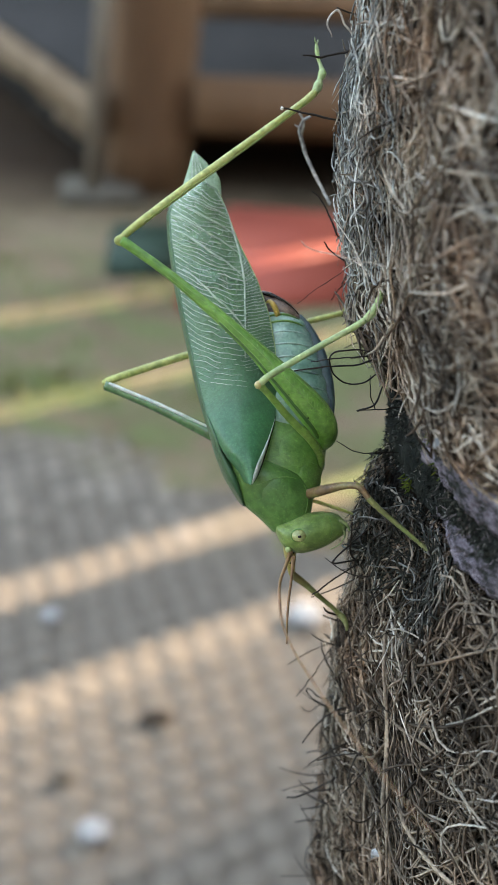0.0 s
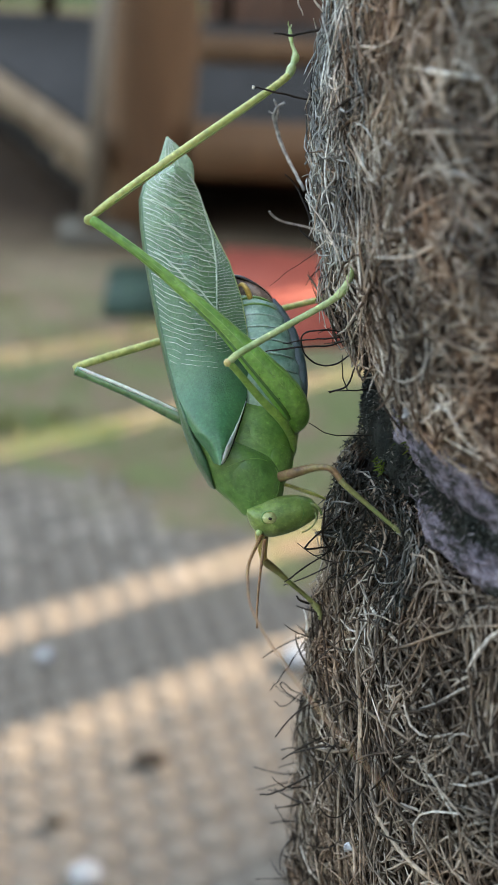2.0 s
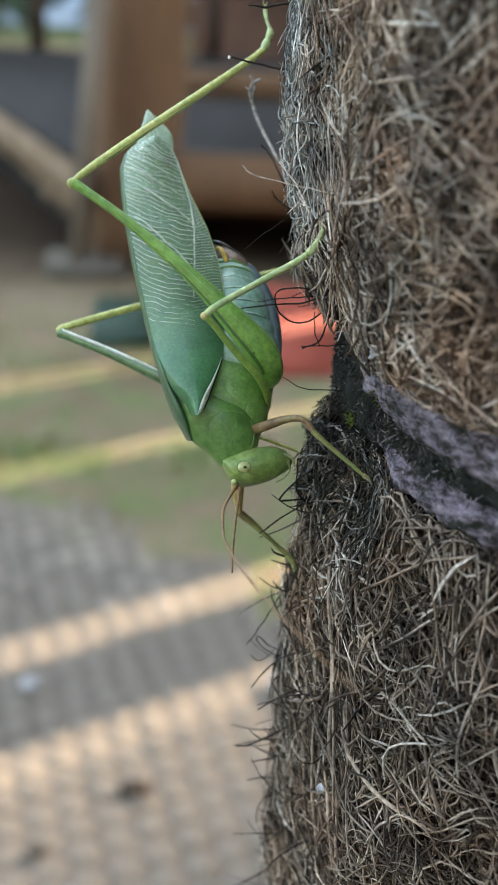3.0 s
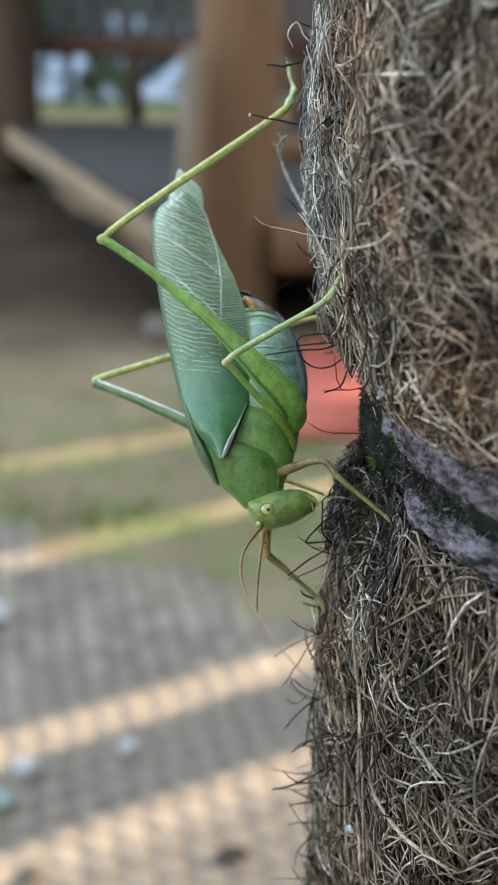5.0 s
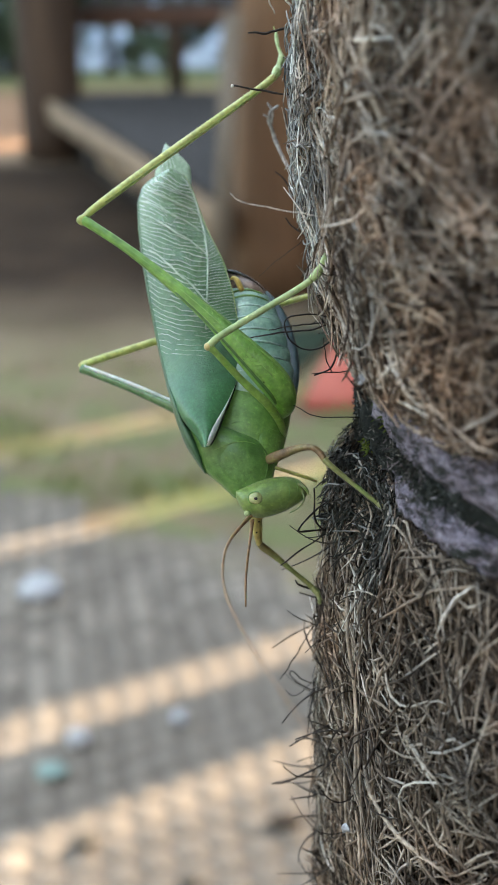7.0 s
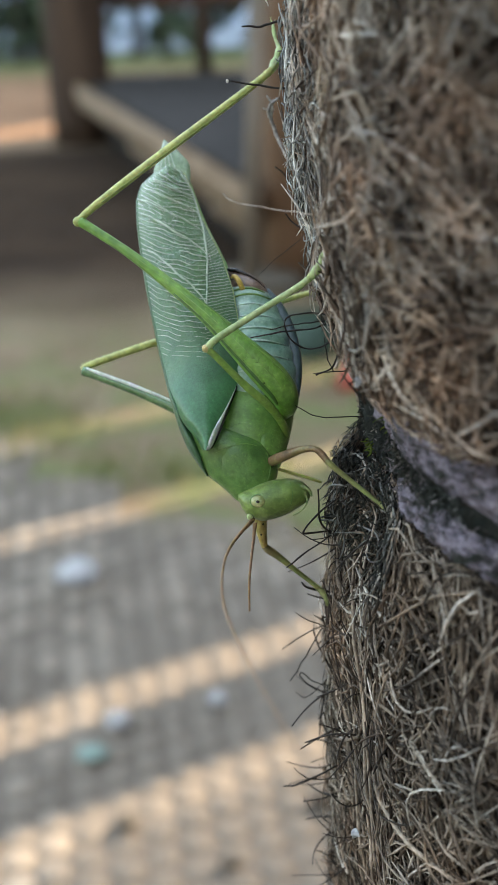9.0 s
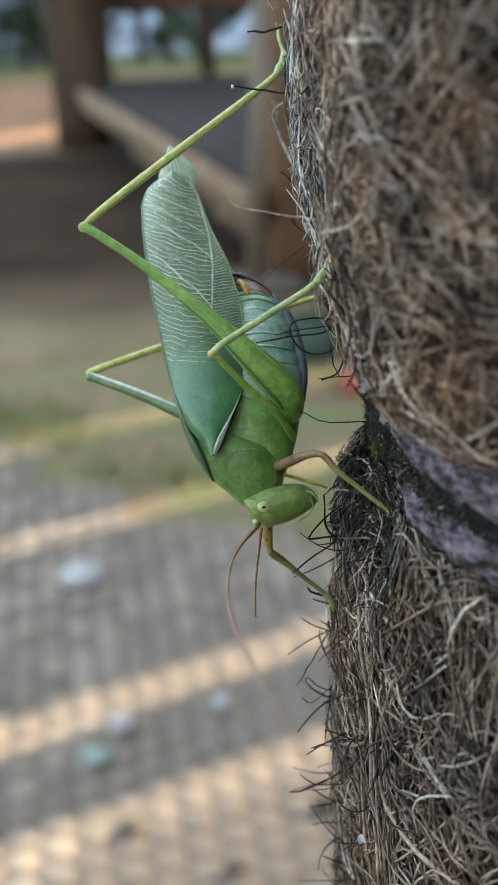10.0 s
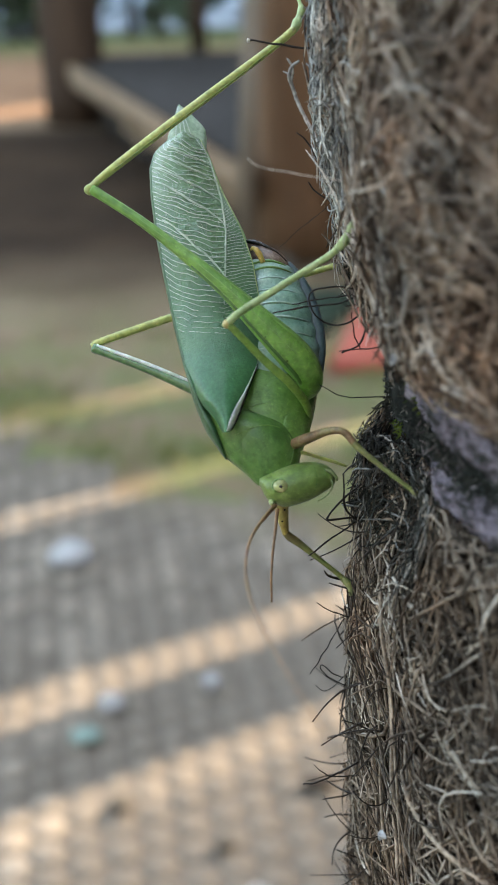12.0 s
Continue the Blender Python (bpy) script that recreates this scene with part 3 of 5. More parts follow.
# ---------------------------------------------------------------- mats and litter
def flat_slab(name, corners, thick, material, label, category):
    bm = bmesh.new()
    top = [bm.verts.new((x, y, thick)) for x, y in corners]
    low = [bm.verts.new((x, y, -0.01)) for x, y in corners]
    bm.faces.new(top)
    bm.faces.new(low[::-1])
    for k in range(len(top)):
        j = (k + 1) % len(top)
        bm.faces.new((top[k], low[k], low[j], top[j]))
    bmesh.ops.recalc_face_normals(bm, faces=bm.faces[:])
    bmesh.ops.bevel(bm, geom=bm.edges[:], offset=0.008, segments=2, affect="EDGES")
    return tagged(part(name, bm, material), label, category)


def pebble(name, x, y, sx, sy, sz, material, label, category, seed):
    bm = bmesh.new()
    bmesh.ops.create_icosphere(bm, subdivisions=3, radius=1.0)
    for v in bm.verts:
        v.co *= 1 + 0.22 * noise.noise(v.co * 1.7 + Vector((seed, 0, 0)))
        v.co = Vector((v.co.x * sx, v.co.y * sy, max(v.co.z, -0.6) * sz))
    ob = part(name, bm, material)
    ob.location = (x, y, 0.006 + sz * 0.5)
    return tagged(ob, label, category)


def make_litter():
    flat_slab("rubber_mat", [(0.02, 3.29), (0.56, 3.36), (0.68, 4.2), (0.21, 4.28)], 0.035, M_RED, "faded red rubber mat lying on the soil", "mat")
    flat_slab("rubber_mat", [(-0.20, 3.56), (-0.01, 3.58), (0.18, 4.08), (-0.20, 4.02)], 0.03, M_GREEN_MAT, "dark green rubber mat beside a red one", "mat")
    white = "small white stone on the paving"
    pebble("white_stone", -0.380, 1.657, 0.022, 0.022, 0.016, M_LITTER, white, "stone", 1)
    pebble("white_stone", -0.552, 2.19, 0.045, 0.05, 0.02, M_LITTER, "larger flat white stone at the edge of the paving", "stone", 2)
    pebble("white_stone", -0.208, 1.723, 0.018, 0.018, 0.012, M_LITTER, white, "stone", 3)
    pebble("white_stone", -0.100, 1.195, 0.023, 0.021, 0.015, M_LITTER, white, "stone", 4)
    pebble("white_stone", 0.256, 1.73, 0.032, 0.032, 0.018, M_LITTER, white, "stone", 5)
    pebble("white_stone", -0.325, 1.398, 0.020, 0.018, 0.010, M_STONE, "small grey stone on the paving", "stone", 8)
    pebble("white_stone", -0.155, 1.31, 0.016, 0.014, 0.009, M_STONE, "small grey stone on the paving", "stone", 9)
    pebble("plastic_scrap", -0.4115, 1.571, 0.028, 0.022, 0.008, M_LITTER_GREEN, "pale green scrap lying on the paving", "litter", 6)
    pebble("dead_leaf", -0.0145, 1.447, 0.024, 0.020, 0.008, M_DEAD, "dark curled dead leaf on the paving", "leaf", 7)


def make_grass():
    rng = random.Random(11)
    verts, faces = [], []
    clumps = ((-0.95, 3.2, 0.20, 0.13), (-0.42, 2.72, 0.16, 0.07), (-0.62, 2.95, 0.2, 0.1))
    for k in range(3100):
        if k < 2600:
            x, y = rng.uniform(-1.3, 0.25), rng.uniform(2.6, 3.7)
            if noise.noise(Vector((x * 2.5, y * 2.5, 7))) < 0.05 + 0.25 * rng.random():
                continue
        else:
            cx, cy, sx, sy = clumps[0 if k < 2850 else 1 if k < 3000 else 2]
            x, y = rng.gauss(cx, sx), rng.gauss(cy, sy)
        h, a = rng.uniform(0.012, 0.035), rng.uniform(0, 6.28)
        dx, dy = math.cos(a), math.sin(a)
        k = len(verts)
        verts += [(x - dy * 0.002, y + dx * 0.002, 0), (x + dy * 0.002, y - dx * 0.002, 0), (x + dx * h * 0.4, y + dy * h * 0.4, h * 0.8), (x + dx * h, y + dy * h, h)]
        faces += [(k, k + 1, k + 2), (k, k + 2, k + 3)]
    tagged(raw_part("grass", verts, faces, M_GRASS), "thin low grass and moss beside the paving", "grass", kind="stuff")


# ---------------------------------------------------------------- distance
def make_distance():
    bm = bmesh.new()
    pts = [(-30, 13.9), (-8, 13.6), (8, 13.7), (30, 14.1), (34, 40), (-34, 40)]
    bm.faces.new([bm.verts.new((x, y, 0.02)) for x, y in pts])
    tagged(part("water", bm, M_WATER, flat=True), "still pond that mirrors the bright sky", "pond", kind="structure")
    rng = random.Random(3)
    xs = [-5.0 + 0.42 * k + (0.08 if k % 3 == 1 else 0) for k in range(17)]
    for k, x in enumerate(xs):
        y = 13.2 + rng.uniform(-0.2, 0.2)
        tree = tagged(new("bank_tree"), "slender dark tree on the pond's bank", "tree", "trees along the pond")
        tree.location = (x + rng.uniform(-0.1, 0.1), y, 0)
        hgt = rng.uniform(3.4, 4.6)
        bm = bmesh.new()
        lean = rng.uniform(-0.15, 0.15)
        path = [Vector((lean * (j / 8) ** 2, 0, hgt * j / 8)) for j in range(9)]
        rings_to_bm(bm, tube_rings(path, [0.06 - 0.045 * j / 8 for j in range(9)], 8))
        for j in range(5):
            z = hgt * (0.35 + 0.13 * j)
            a = rng.uniform(0, 6.28)
            e = Vector((math.cos(a) * 0.6, math.sin(a) * 0.6, z + 0.45))
            s0 = Vector((lean * (z / hgt) ** 2, 0, z))
            rings_to_bm(bm, tube_rings([s0, s0.lerp(e, 0.5) + Vector((0, 0, -0.05)), e], [0.025, 0.016, 0.006], 6))
        part("trunk", bm, M_BARK, tree)
        verts, faces = [], []
        for _ in range(1500):
            a, r = rng.uniform(0, 6.28), 0.6 * math.sqrt(rng.random())
            z = rng.uniform(0.12, hgt + 0.3)
            c = Vector((math.cos(a) * r, math.sin(a) * r, z))
            if noise.noise(c * 1.6 + Vector((k * 5, 0, 0))) < (-0.08 if z > 0.9 else 0.2):
                continue
            u = Vector((rng.uniform(-1, 1), rng.uniform(-1, 1), rng.uniform(-1, 1))).normalized() * 0.13
            v = u.orthogonal().normalized() * 0.065
            i = len(verts)
            verts += [(c - u)[:], (c + v)[:], (c + u)[:], (c - v)[:]]
            faces.append((i, i + 1, i + 2, i + 3))
        raw_part("crown", verts, faces, M_LEAVES, tree)


def make_sky_blocker():
    """An added, unseen wall behind the camera, which keeps the low sky off the trunk."""
    bm = bmesh.new()
    box(bm, pose(0, -1.85, 1.5), 12.0, 0.2, 3.1, 0.0)
    tagged(part("sky_blocker", bm, M_SKY_BLOCKER, flat=True), "added unseen brown-grey wall that blocks the low sky", "wall", kind="structure")


M_SKY_BLOCKER = two_scale("brown_grey_blocker", [(0.34, 0.31, 0.27), (0.44, 0.41, 0.36)], 2, 60, 0.9, 0.2, 0.003)
make_sky_blocker()


def make_far_woods():
    """The wooded far shore of the pond, one uneven belt of leaves."""
    rng = random.Random(17)
    verts, faces = [], []
    for _ in range(9000):
        x = rng.uniform(-45, 45)
        top = 4.6 + 2.6 * noise.noise(Vector((x * 0.16, 0, 3))) + 1.3 * noise.noise(Vector((x * 0.7, 0, 9)))
        c = Vector((x, 41 + rng.uniform(0, 4), rng.uniform(0, max(1.5, top))))
        u = Vector((rng.uniform(-1, 1), rng.uniform(-1, 1), rng.uniform(-1, 1))).normalized() * 0.55
        v = u.orthogonal().normalized() * 0.3
        i = len(verts)
        verts += [(c - u)[:], (c + v)[:], (c + u)[:], (c - v)[:]]
        faces.append((i, i + 1, i + 2, i + 3))
    tagged(raw_part("far_woods", verts, faces, M_LEAVES), "belt of trees on the pond's far shore", "woods", kind="stuff")


make_far_woods()


def make_shade_boards():
    """Added, unseen tall boards beside the yard, placed to throw the long bands of shade."""
    screen = tagged(new("shade_boards"), "added unseen upright boards that cast the bands of shade", "fence")
    n, d = Vector((-0.517, 0.856, 0)), SUN_AZ
    turn = math.degrees(math.atan2(n.y, n.x))
    # narrow laths, set wider and wider apart, so the shade thins out
    narrow = [(0.998 + 0.0172 * k, 0.998 + 0.0172 * k + 0.0172 * (0.86 - 0.40 * k / 20)) for k in range(21)]
    for s0, s1 in ((-6.0, -3.0), (-3.0, -1.0), (-1.0, 0.996), *narrow, (1.437, 1.655), (1.755, 2.37), (2.40, 2.418), (2.455, 2.92), (2.95, 2.985), (3.02, 4.2), (4.2, 5.6), (5.6, 7.0), (7.0, 8.1)):
        p = n * (s0 + s1) / 2 + d * (3.0 if s1 < 3.3 else 5.2)
        bm = bmesh.new()
        box(bm, pose(p.x, p.y, 2.3, 0, 0, turn), s1 - s0, 0.05 if s1 - s0 > 0.02 else 0.012, 4.8, 0.01 if s1 - s0 > 0.02 else 0.0)
        part("board", bm, M_RAIL, screen, flat=True)


def make_bank_shader():
    """An added, unseen tall block beyond the yard, placed to shade the pond's bank."""
    n, d = Vector((-0.517, 0.856, 0)), SUN_AZ
    bank_shader = tagged(new("bank_shader"), "added unseen tall block that shades the pond's bank", "building")
    bank_shader.matrix_world = Matrix.Translation(n * 13.4 + d * 17.5) @ pose(0, 0, 0, 0, 0, math.degrees(math.atan2(n.y, n.x)))
    bm = bmesh.new()
    box(bm, pose(0, 0, 5.0), 9.2, 5.0, 10.0, 0.03)
    part("wall", bm, M_RAIL, bank_shader, flat=True)
    bm = bmesh.new()
    bm.faces.new([bm.verts.new(p) for p in ((-4.9, -2.8, 10.0), (4.9, -2.8, 10.0), (4.9, 0, 12.6), (-4.9, 0, 12.6))])
    bm.faces.new([bm.verts.new(p) for p in ((-4.9, 2.8, 10.0), (4.9, 2.8, 10.0), (4.9, 0, 12.62), (-4.9, 0, 12.62))])
    bmesh.ops.solidify(bm, geom=bm.faces[:], thickness=0.12)
    part("roof", bm, M_DECK, bank_shader, flat=True)


make_bank_shader()
make_paving()
make_platform()
make_litter()
make_grass()
make_distance()
make_shade_boards()


# ---------------------------------------------------------------- palm trunk
AXIS = Vector((0.042, 0.012, 0.0))
# height and distance of the bark from the axis, in millimetres
PROFILE = [(0, 52), (300, 44), (900, 38), (1100, 34.5), (1165, 32.3), (1180, 32.5), (1195, 33.0), (1207, 33.3), (1215, 33.6), (1227, 33.7), (1234, 33.4),
           (1240, 33.0), (1244, 32.4), (1248, 31.6), (1250.5, 31.2), (1252.5, 30.6), (1254.5, 29.4), (1257, 28.4), (1260, 27.8), (1262, 28.6), (1263.5, 29.9), (1265, 31.0), (1267, 31.5), (1270, 31.9), (1275, 32.8), (1280, 33.5),
           (1287, 33.8), (1295, 33.7), (1305, 33.6), (1330, 33.9), (1400, 35), (1700, 38), (3000, 40)]
# how the old leaf bases make the trunk uneven all round: direction in degrees, factor below and above the ring
ROUND = [(0, 1.05, 1.05), (60, 0.85, 0.9), (110, 0.76, 0.86), (135, 0.80, 1.04), (152, 0.82, 1.135), (168, 0.925, 1.06), (180, 1.0, 0.985), (188, 0.985, 0.97), (197, 0.965, 0.985), (205, 0.965, 1.03), (212, 1.0, 1.09), (222, 1.08, 1.15), (235, 1.18, 1.21),
         (262, 1.30, 1.32), (300, 1.22, 1.22), (330, 1.1, 1.1), (360, 1.05, 1.05)]
# the bare ring stands a little free of the fibre: direction in degrees, radius in millimetres
RING = [(0, 30), (60, 26), (110, 25), (150, 30), (170, 29.9), (180, 29.3), (192, 29.2), (205, 29.8), (210, 30.6), (215, 32.0), (221, 33.0), (230, 35.2), (240, 37.4), (262, 39.5), (300, 36.5), (360, 30)]
R_OF_Z = np.interp(np.arange(0, 3001, 0.25), [p[0] for p in PROFILE], [p[1] for p in PROFILE]).tolist()
LOW_OF_A = np.interp(np.arange(361), [p[0] for p in ROUND], [p[1] for p in ROUND])
HIGH_OF_A = np.interp(np.arange(361), [p[0] for p in ROUND], [p[2] for p in ROUND])
soft_window = np.ones(9) / 9
LOW_OF_A = np.convolve(np.pad(LOW_OF_A, 4, mode="wrap"), soft_window, "valid").tolist()
HIGH_OF_A = np.convolve(np.pad(HIGH_OF_A, 4, mode="wrap"), soft_window, "valid").tolist()


def ring_r(ang):
    return float(np.interp(math.degrees(ang) % 360, [p[0] for p in RING], [p[1] for p in RING])) / 1000


RING_TOP, RING_FOOT = 1.2652, 1.2534


def trunk_r(ang, z):
    r = R_OF_Z[max(0, min(12000, int(z * 4000)))] / 1000
    deg = math.degrees(ang) % 360
    k, f = int(deg), deg - int(deg)
    t = max(0.0, min(1.0, (z - 1.258) / 0.010))
    low = LOW_OF_A[k] * (1 - f) + LOW_OF_A[(k + 1) % 360] * f
    high = HIGH_OF_A[k] * (1 - f) + HIGH_OF_A[(k + 1) % 360] * f
    c, s = math.cos(ang), math.sin(ang)
    lump = 0.0012 * noise.noise(Vector((c * 2.2, s * 2.2, z * 70))) + 0.0006 * noise.noise(Vector((c * 6, s * 6, z * 190)))
    # hollow just under the ring, where the leaf base has shrunk away
    hollow = 0.0026 * math.exp(-((deg - 204) / 9) ** 2 - ((z - 1.2495) / 0.0035) ** 2)
    hollow += 0.0028 * math.exp(-((deg - 166) / 9) ** 2) * max(0.0, min(1.0, (1.194 - z) / 0.016))
    return r * (low + (high - low) * t) + lump - hollow


def trunk_at(ang, z, out=0.0):
    r = trunk_r(ang, z) + out
    return Vector((AXIS.x + r * math.cos(ang), AXIS.y + r * math.sin(ang), z))


def fibre_mesh(rng, count, a0, a1, z0, z1, length, radius, lift, upright, out0=-0.0020, out1=0.0005, segs=6, skip=None, lean=1.5708, field=1.5, curl_by=1.9):
    """Many curled three-sided strands laid over the trunk."""
    verts, faces = [], []
    for _ in range(count):
        ang, z = radians(rng.uniform(a0, a1)), rng.uniform(z0, z1)
        if skip and skip(ang, z):
            continue
        R = trunk_r(ang, z)
        cx, cy = math.cos(ang), math.sin(ang)
        # neighbouring strands lie in loose wads that share a direction
        drift = noise.noise(Vector((cx * 5, cy * 5, z * 90))) + 0.7 * noise.noise(Vector((cx * 11 + 4, cy * 11, z * 210)))
        way = rng.gauss(lean + field * drift * min(1.0, upright * 1.4), upright * 0.6) + (math.pi if rng.random() < 0.5 else 0)
        L = rng.uniform(*length)
        curl = rng.gauss(0, curl_by) / L
        wave, amp = rng.uniform(0, 6.28), rng.uniform(0.1, 0.7)
        out, rise = rng.uniform(out0, out1) + 0.0013 * noise.noise(Vector((cx * 14, cy * 14, z * 260 + 7))), rng.uniform(0, lift)
        top, mid = RING_TOP, RING_FOOT
        rad = rng.uniform(*radius)
        pts = []
        da, dz = 0.0, 0.0
        step = L / segs
        for k in range(segs + 1):
            t = k / segs
            pts.append(trunk_at(ang + da / R, z + dz, out + rise * t * t + 0.0003 * math.sin(wave + 5 * t)))
            way += curl * step + amp * math.sin(wave + 6 * t) * 0.5
            da += math.cos(way) * step
            rise_z = math.sin(way) * step
            if z + dz + rise_z > mid if z < mid else (z > top and z + dz + rise_z < top):
                way, rise_z = -way, -rise_z
            dz += rise_z
        base = len(verts)
        for k, p in enumerate(pts):
            w = (pts[min(k + 1, segs)] - pts[max(k - 1, 0)]).normalized()
            nrm = Vector((math.cos(ang), math.sin(ang), 0))
            side = w.cross(nrm)
            side = side.normalized() if side.length > 1e-6 else Vector((0, 0, 1))
            r = rad * (1.0 if k < segs else 0.35)
            for c, s in ((1, -0.4), (-1, -0.4), (0, 0.9)):
                verts.append((p + side * (r * c) + nrm * (r * s))[:])
        for k in range(segs):
            a, b = base + 3 * k, base + 3 * k + 3
            for j in range(3):
                i = (j + 1) % 3
                faces.append((a + j, a + i, b + i, b + j))
    return verts, faces


def make_trunk():
    trunk = tagged(new("palm_trunk"), "palm trunk wrapped in matted brown fibre with a bare ring", "tree trunk")
    rng = random.Random(21)
    zs = sorted({-0.06} | {p[0] / 1000 for p in PROFILE} | {1.15 + 0.0025 * k for k in range(76)})
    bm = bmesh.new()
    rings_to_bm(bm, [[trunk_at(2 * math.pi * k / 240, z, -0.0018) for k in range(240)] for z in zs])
    part("bark", bm, M_TRUNK, trunk, "matted bark, darkened for the shade between the fibres")
    inside_ring = lambda ang, z: RING_FOOT < z < RING_TOP
    sheath = dict(skip=inside_ring)
    layers = (
        ("upper_mat", 11500, 125, 300, 1.2645, 1.345, (0.006, 0.021), (0.00006, 0.00019), 0.0026, 1.25, M_COIR, "matted brown fibre above the bare ring"),
        ("upper_straw", 750, 130, 300, 1.2665, 1.345, (0.010, 0.028), (0.00016, 0.0003), 0.0018, 1.1, M_COIR, ""),
        ("lower_mat", 11500, 140, 300, 1.160, 1.2530, (0.004, 0.016), (0.00006, 0.00017), 0.0015, 0.75, M_COIR_GREY, "matted grey-brown fibre below the bare ring"),
        ("lower_straw", 900, 165, 300, 1.160, 1.250, (0.010, 0.030), (0.00013, 0.00026), 0.0010, 0.28, M_COIR_GREY, ""),
        ("flank_fibre", 4200, 140, 197, 1.160, 1.345, (0.006, 0.019), (0.00006, 0.00016), 0.0010, 0.26, M_COIR_FLANK, "greyer upright strands along the trunk's flank"),
        ("broken_fibre", 1500, 140, 298, 1.160, 1.345, (0.002, 0.006), (0.00008, 0.0002), 0.0006, 1.3, M_COIR_GREY, "short broken bits of fibre"),
        ("fuzz", 2600, 140, 298, 1.160, 1.345, (0.003, 0.009), (0.00003, 0.00007), 0.0022, 1.2, M_COIR, "fine pale fuzz"),
        ("lichen_strand", 420, 144, 182, 1.272, 1.345, (0.003, 0.010), (0.00006, 0.00016), 0.0012, 0.35, M_LICHEN, "pale grey lichen-grown strands"),
    )
    for nm, count, a0, a1, z0, z1, length, radius, lift, upright, m, lb in layers:
        tagged(raw_part(nm, *fibre_mesh(rng, count, a0, a1, z0, z1, length, radius, lift, upright, curl_by=0.8 if nm in ("lower_straw", "flank_fibre") else 1.9, **sheath), m, trunk, lb), kind="stuff")
    tagged(raw_part("lichen_patch", *fibre_mesh(rng, 700, 154, 181, 1.276, 1.303, (0.003, 0.009), (0.00005, 0.00014), 0.0006, 0.2, 0.0004, 0.0020), M_LICHEN, trunk, "grey-white lichen-covered patch of strands"), kind="stuff")
    # curled strands under the ring, darkened for its shade, moss and fine strands on it
    tagged(raw_part("shaded_curl_fibre", *fibre_mesh(rng, 1500, 140, 214, 1.2455, 1.2532, (0.002, 0.006), (0.00006, 0.00014), 0.0016, 1.2, -0.0008, 0.0010), M_COIR_DARK, trunk, "dark damp curled strands below the ring"), kind="stuff")

    def ring_tufts(count, a0, a1, z0, z1, length, radius):
        """Short stems that stand out from the bare ring."""
        verts, faces = [], []
        for _ in range(count):
            a, z = radians(rng.uniform(a0, a1)), rng.uniform(z0, z1)
            p = Vector((AXIS.x + (ring_r(a) - 0.0002) * math.cos(a), AXIS.y + (ring_r(a) - 0.0002) * math.sin(a), z))
            way = (Vector((math.cos(a), math.sin(a), 0)) * 0.6 + Vector((rng.gauss(0, 0.6), rng.gauss(0, 0.6), rng.gauss(0, 0.8)))).normalized() * rng.uniform(*length)
            side = way.orthogonal().normalized() * rng.uniform(*radius)
            other = way.cross(side).normalized() * side.length
            k = len(verts)
            for q, w in ((0, 1.0), (0.55, 0.9), (1.0, 0.3)):
                c = p + way * q + side * (0.8 * q * q)
                verts.extend(((c + side * w)[:], (c - side * 0.5 * w + other * 0.87 * w)[:], (c - side * 0.5 * w - other * 0.87 * w)[:]))
            for j in (0, 3):
                faces.extend((k + j + i, k + j + (i + 1) % 3, k + j + 3 + (i + 1) % 3, k + j + 3 + i) for i in range(3))
        return verts, faces
    tagged(raw_part("moss_stem_carpet", *ring_tufts(1300, 150, 207, 1.2535, 1.2625, (0.0002, 0.0006), (0.00005, 0.00013)), M_MOSS_STEM, trunk, "dark blue-green moss on the ring"), kind="stuff")
    tagged(raw_part("moss_stem_carpet", *ring_tufts(420, 204, 235, 1.2572, 1.2598, (0.0003, 0.0008), (0.00006, 0.00014)), M_MOSS_STEM, trunk, "dark moss in the ring's groove"), kind="stuff")
    tagged(raw_part("moss_tuft", *ring_tufts(26, 189, 193, 1.2545, 1.2562, (0.0004, 0.0010), (0.00007, 0.00014)), M_TUFT, trunk, "small bright green moss tufts"), kind="stuff")
    tagged(raw_part("moss_tuft", *ring_tufts(46, 199, 208, 1.2600, 1.2640, (0.0004, 0.0010), (0.00007, 0.00014)), M_TUFT, trunk, "small bright green moss tufts"), kind="stuff")
    tagged(raw_part("scar_fibre", *ring_tufts(420, 206, 290, 1.2538, 1.2645, (0.0004, 0.0014), (0.00004, 0.00010)), M_SCAR_FIBRE, trunk, "lilac-grey frayed strands along the ring"), kind="stuff")
    rest = raw_part("outer_fibre", *fibre_mesh(rng, 3000, 0, 360, 0.1, 2.2, (0.02, 0.06), (0.0004, 0.0008), 0.004, 0.9, segs=5, skip=lambda a, z: 1.13 < z < 1.36), M_COIR, trunk)
    tagged(rest, kind="stuff")
    # bare ring: two ridged leaf scars with a mossy groove between them
    for z, t, start, sunk, m, nm, lb in ((1.2622, 0.0031, 184, -0.0003, M_SCAR, "leaf_scar", "purple-grey ridged leaf scar"), (1.2550, 0.0023, 204, 0.0, M_SCAR, "leaf_scar", "purple-grey ridged leaf scar"),
                                         (1.2582, 0.0036, 0, 0.0005, M_MOSS, "moss_groove", "dark mossy groove")):
        bm = bmesh.new()
        n = 520
        rows = []
        for k in range(n):
            a = 2 * math.pi * k / n
            deg, ca, sa = math.degrees(a), math.cos(a), math.sin(a)
            bare = max(0.0, min(1.0, (deg - start) / 14)) if m is M_SCAR else 1.0
            flank = max(0.0, min(1.0, (214 - deg) / 14)) if m is M_MOSS else 0.0
            rise = 0.0014 * max(0.0, min(1.0, (deg - 214) / 26))
            front = max(0.0, min(1.0, (deg - 214) / 14)) if m is M_MOSS else 0.0
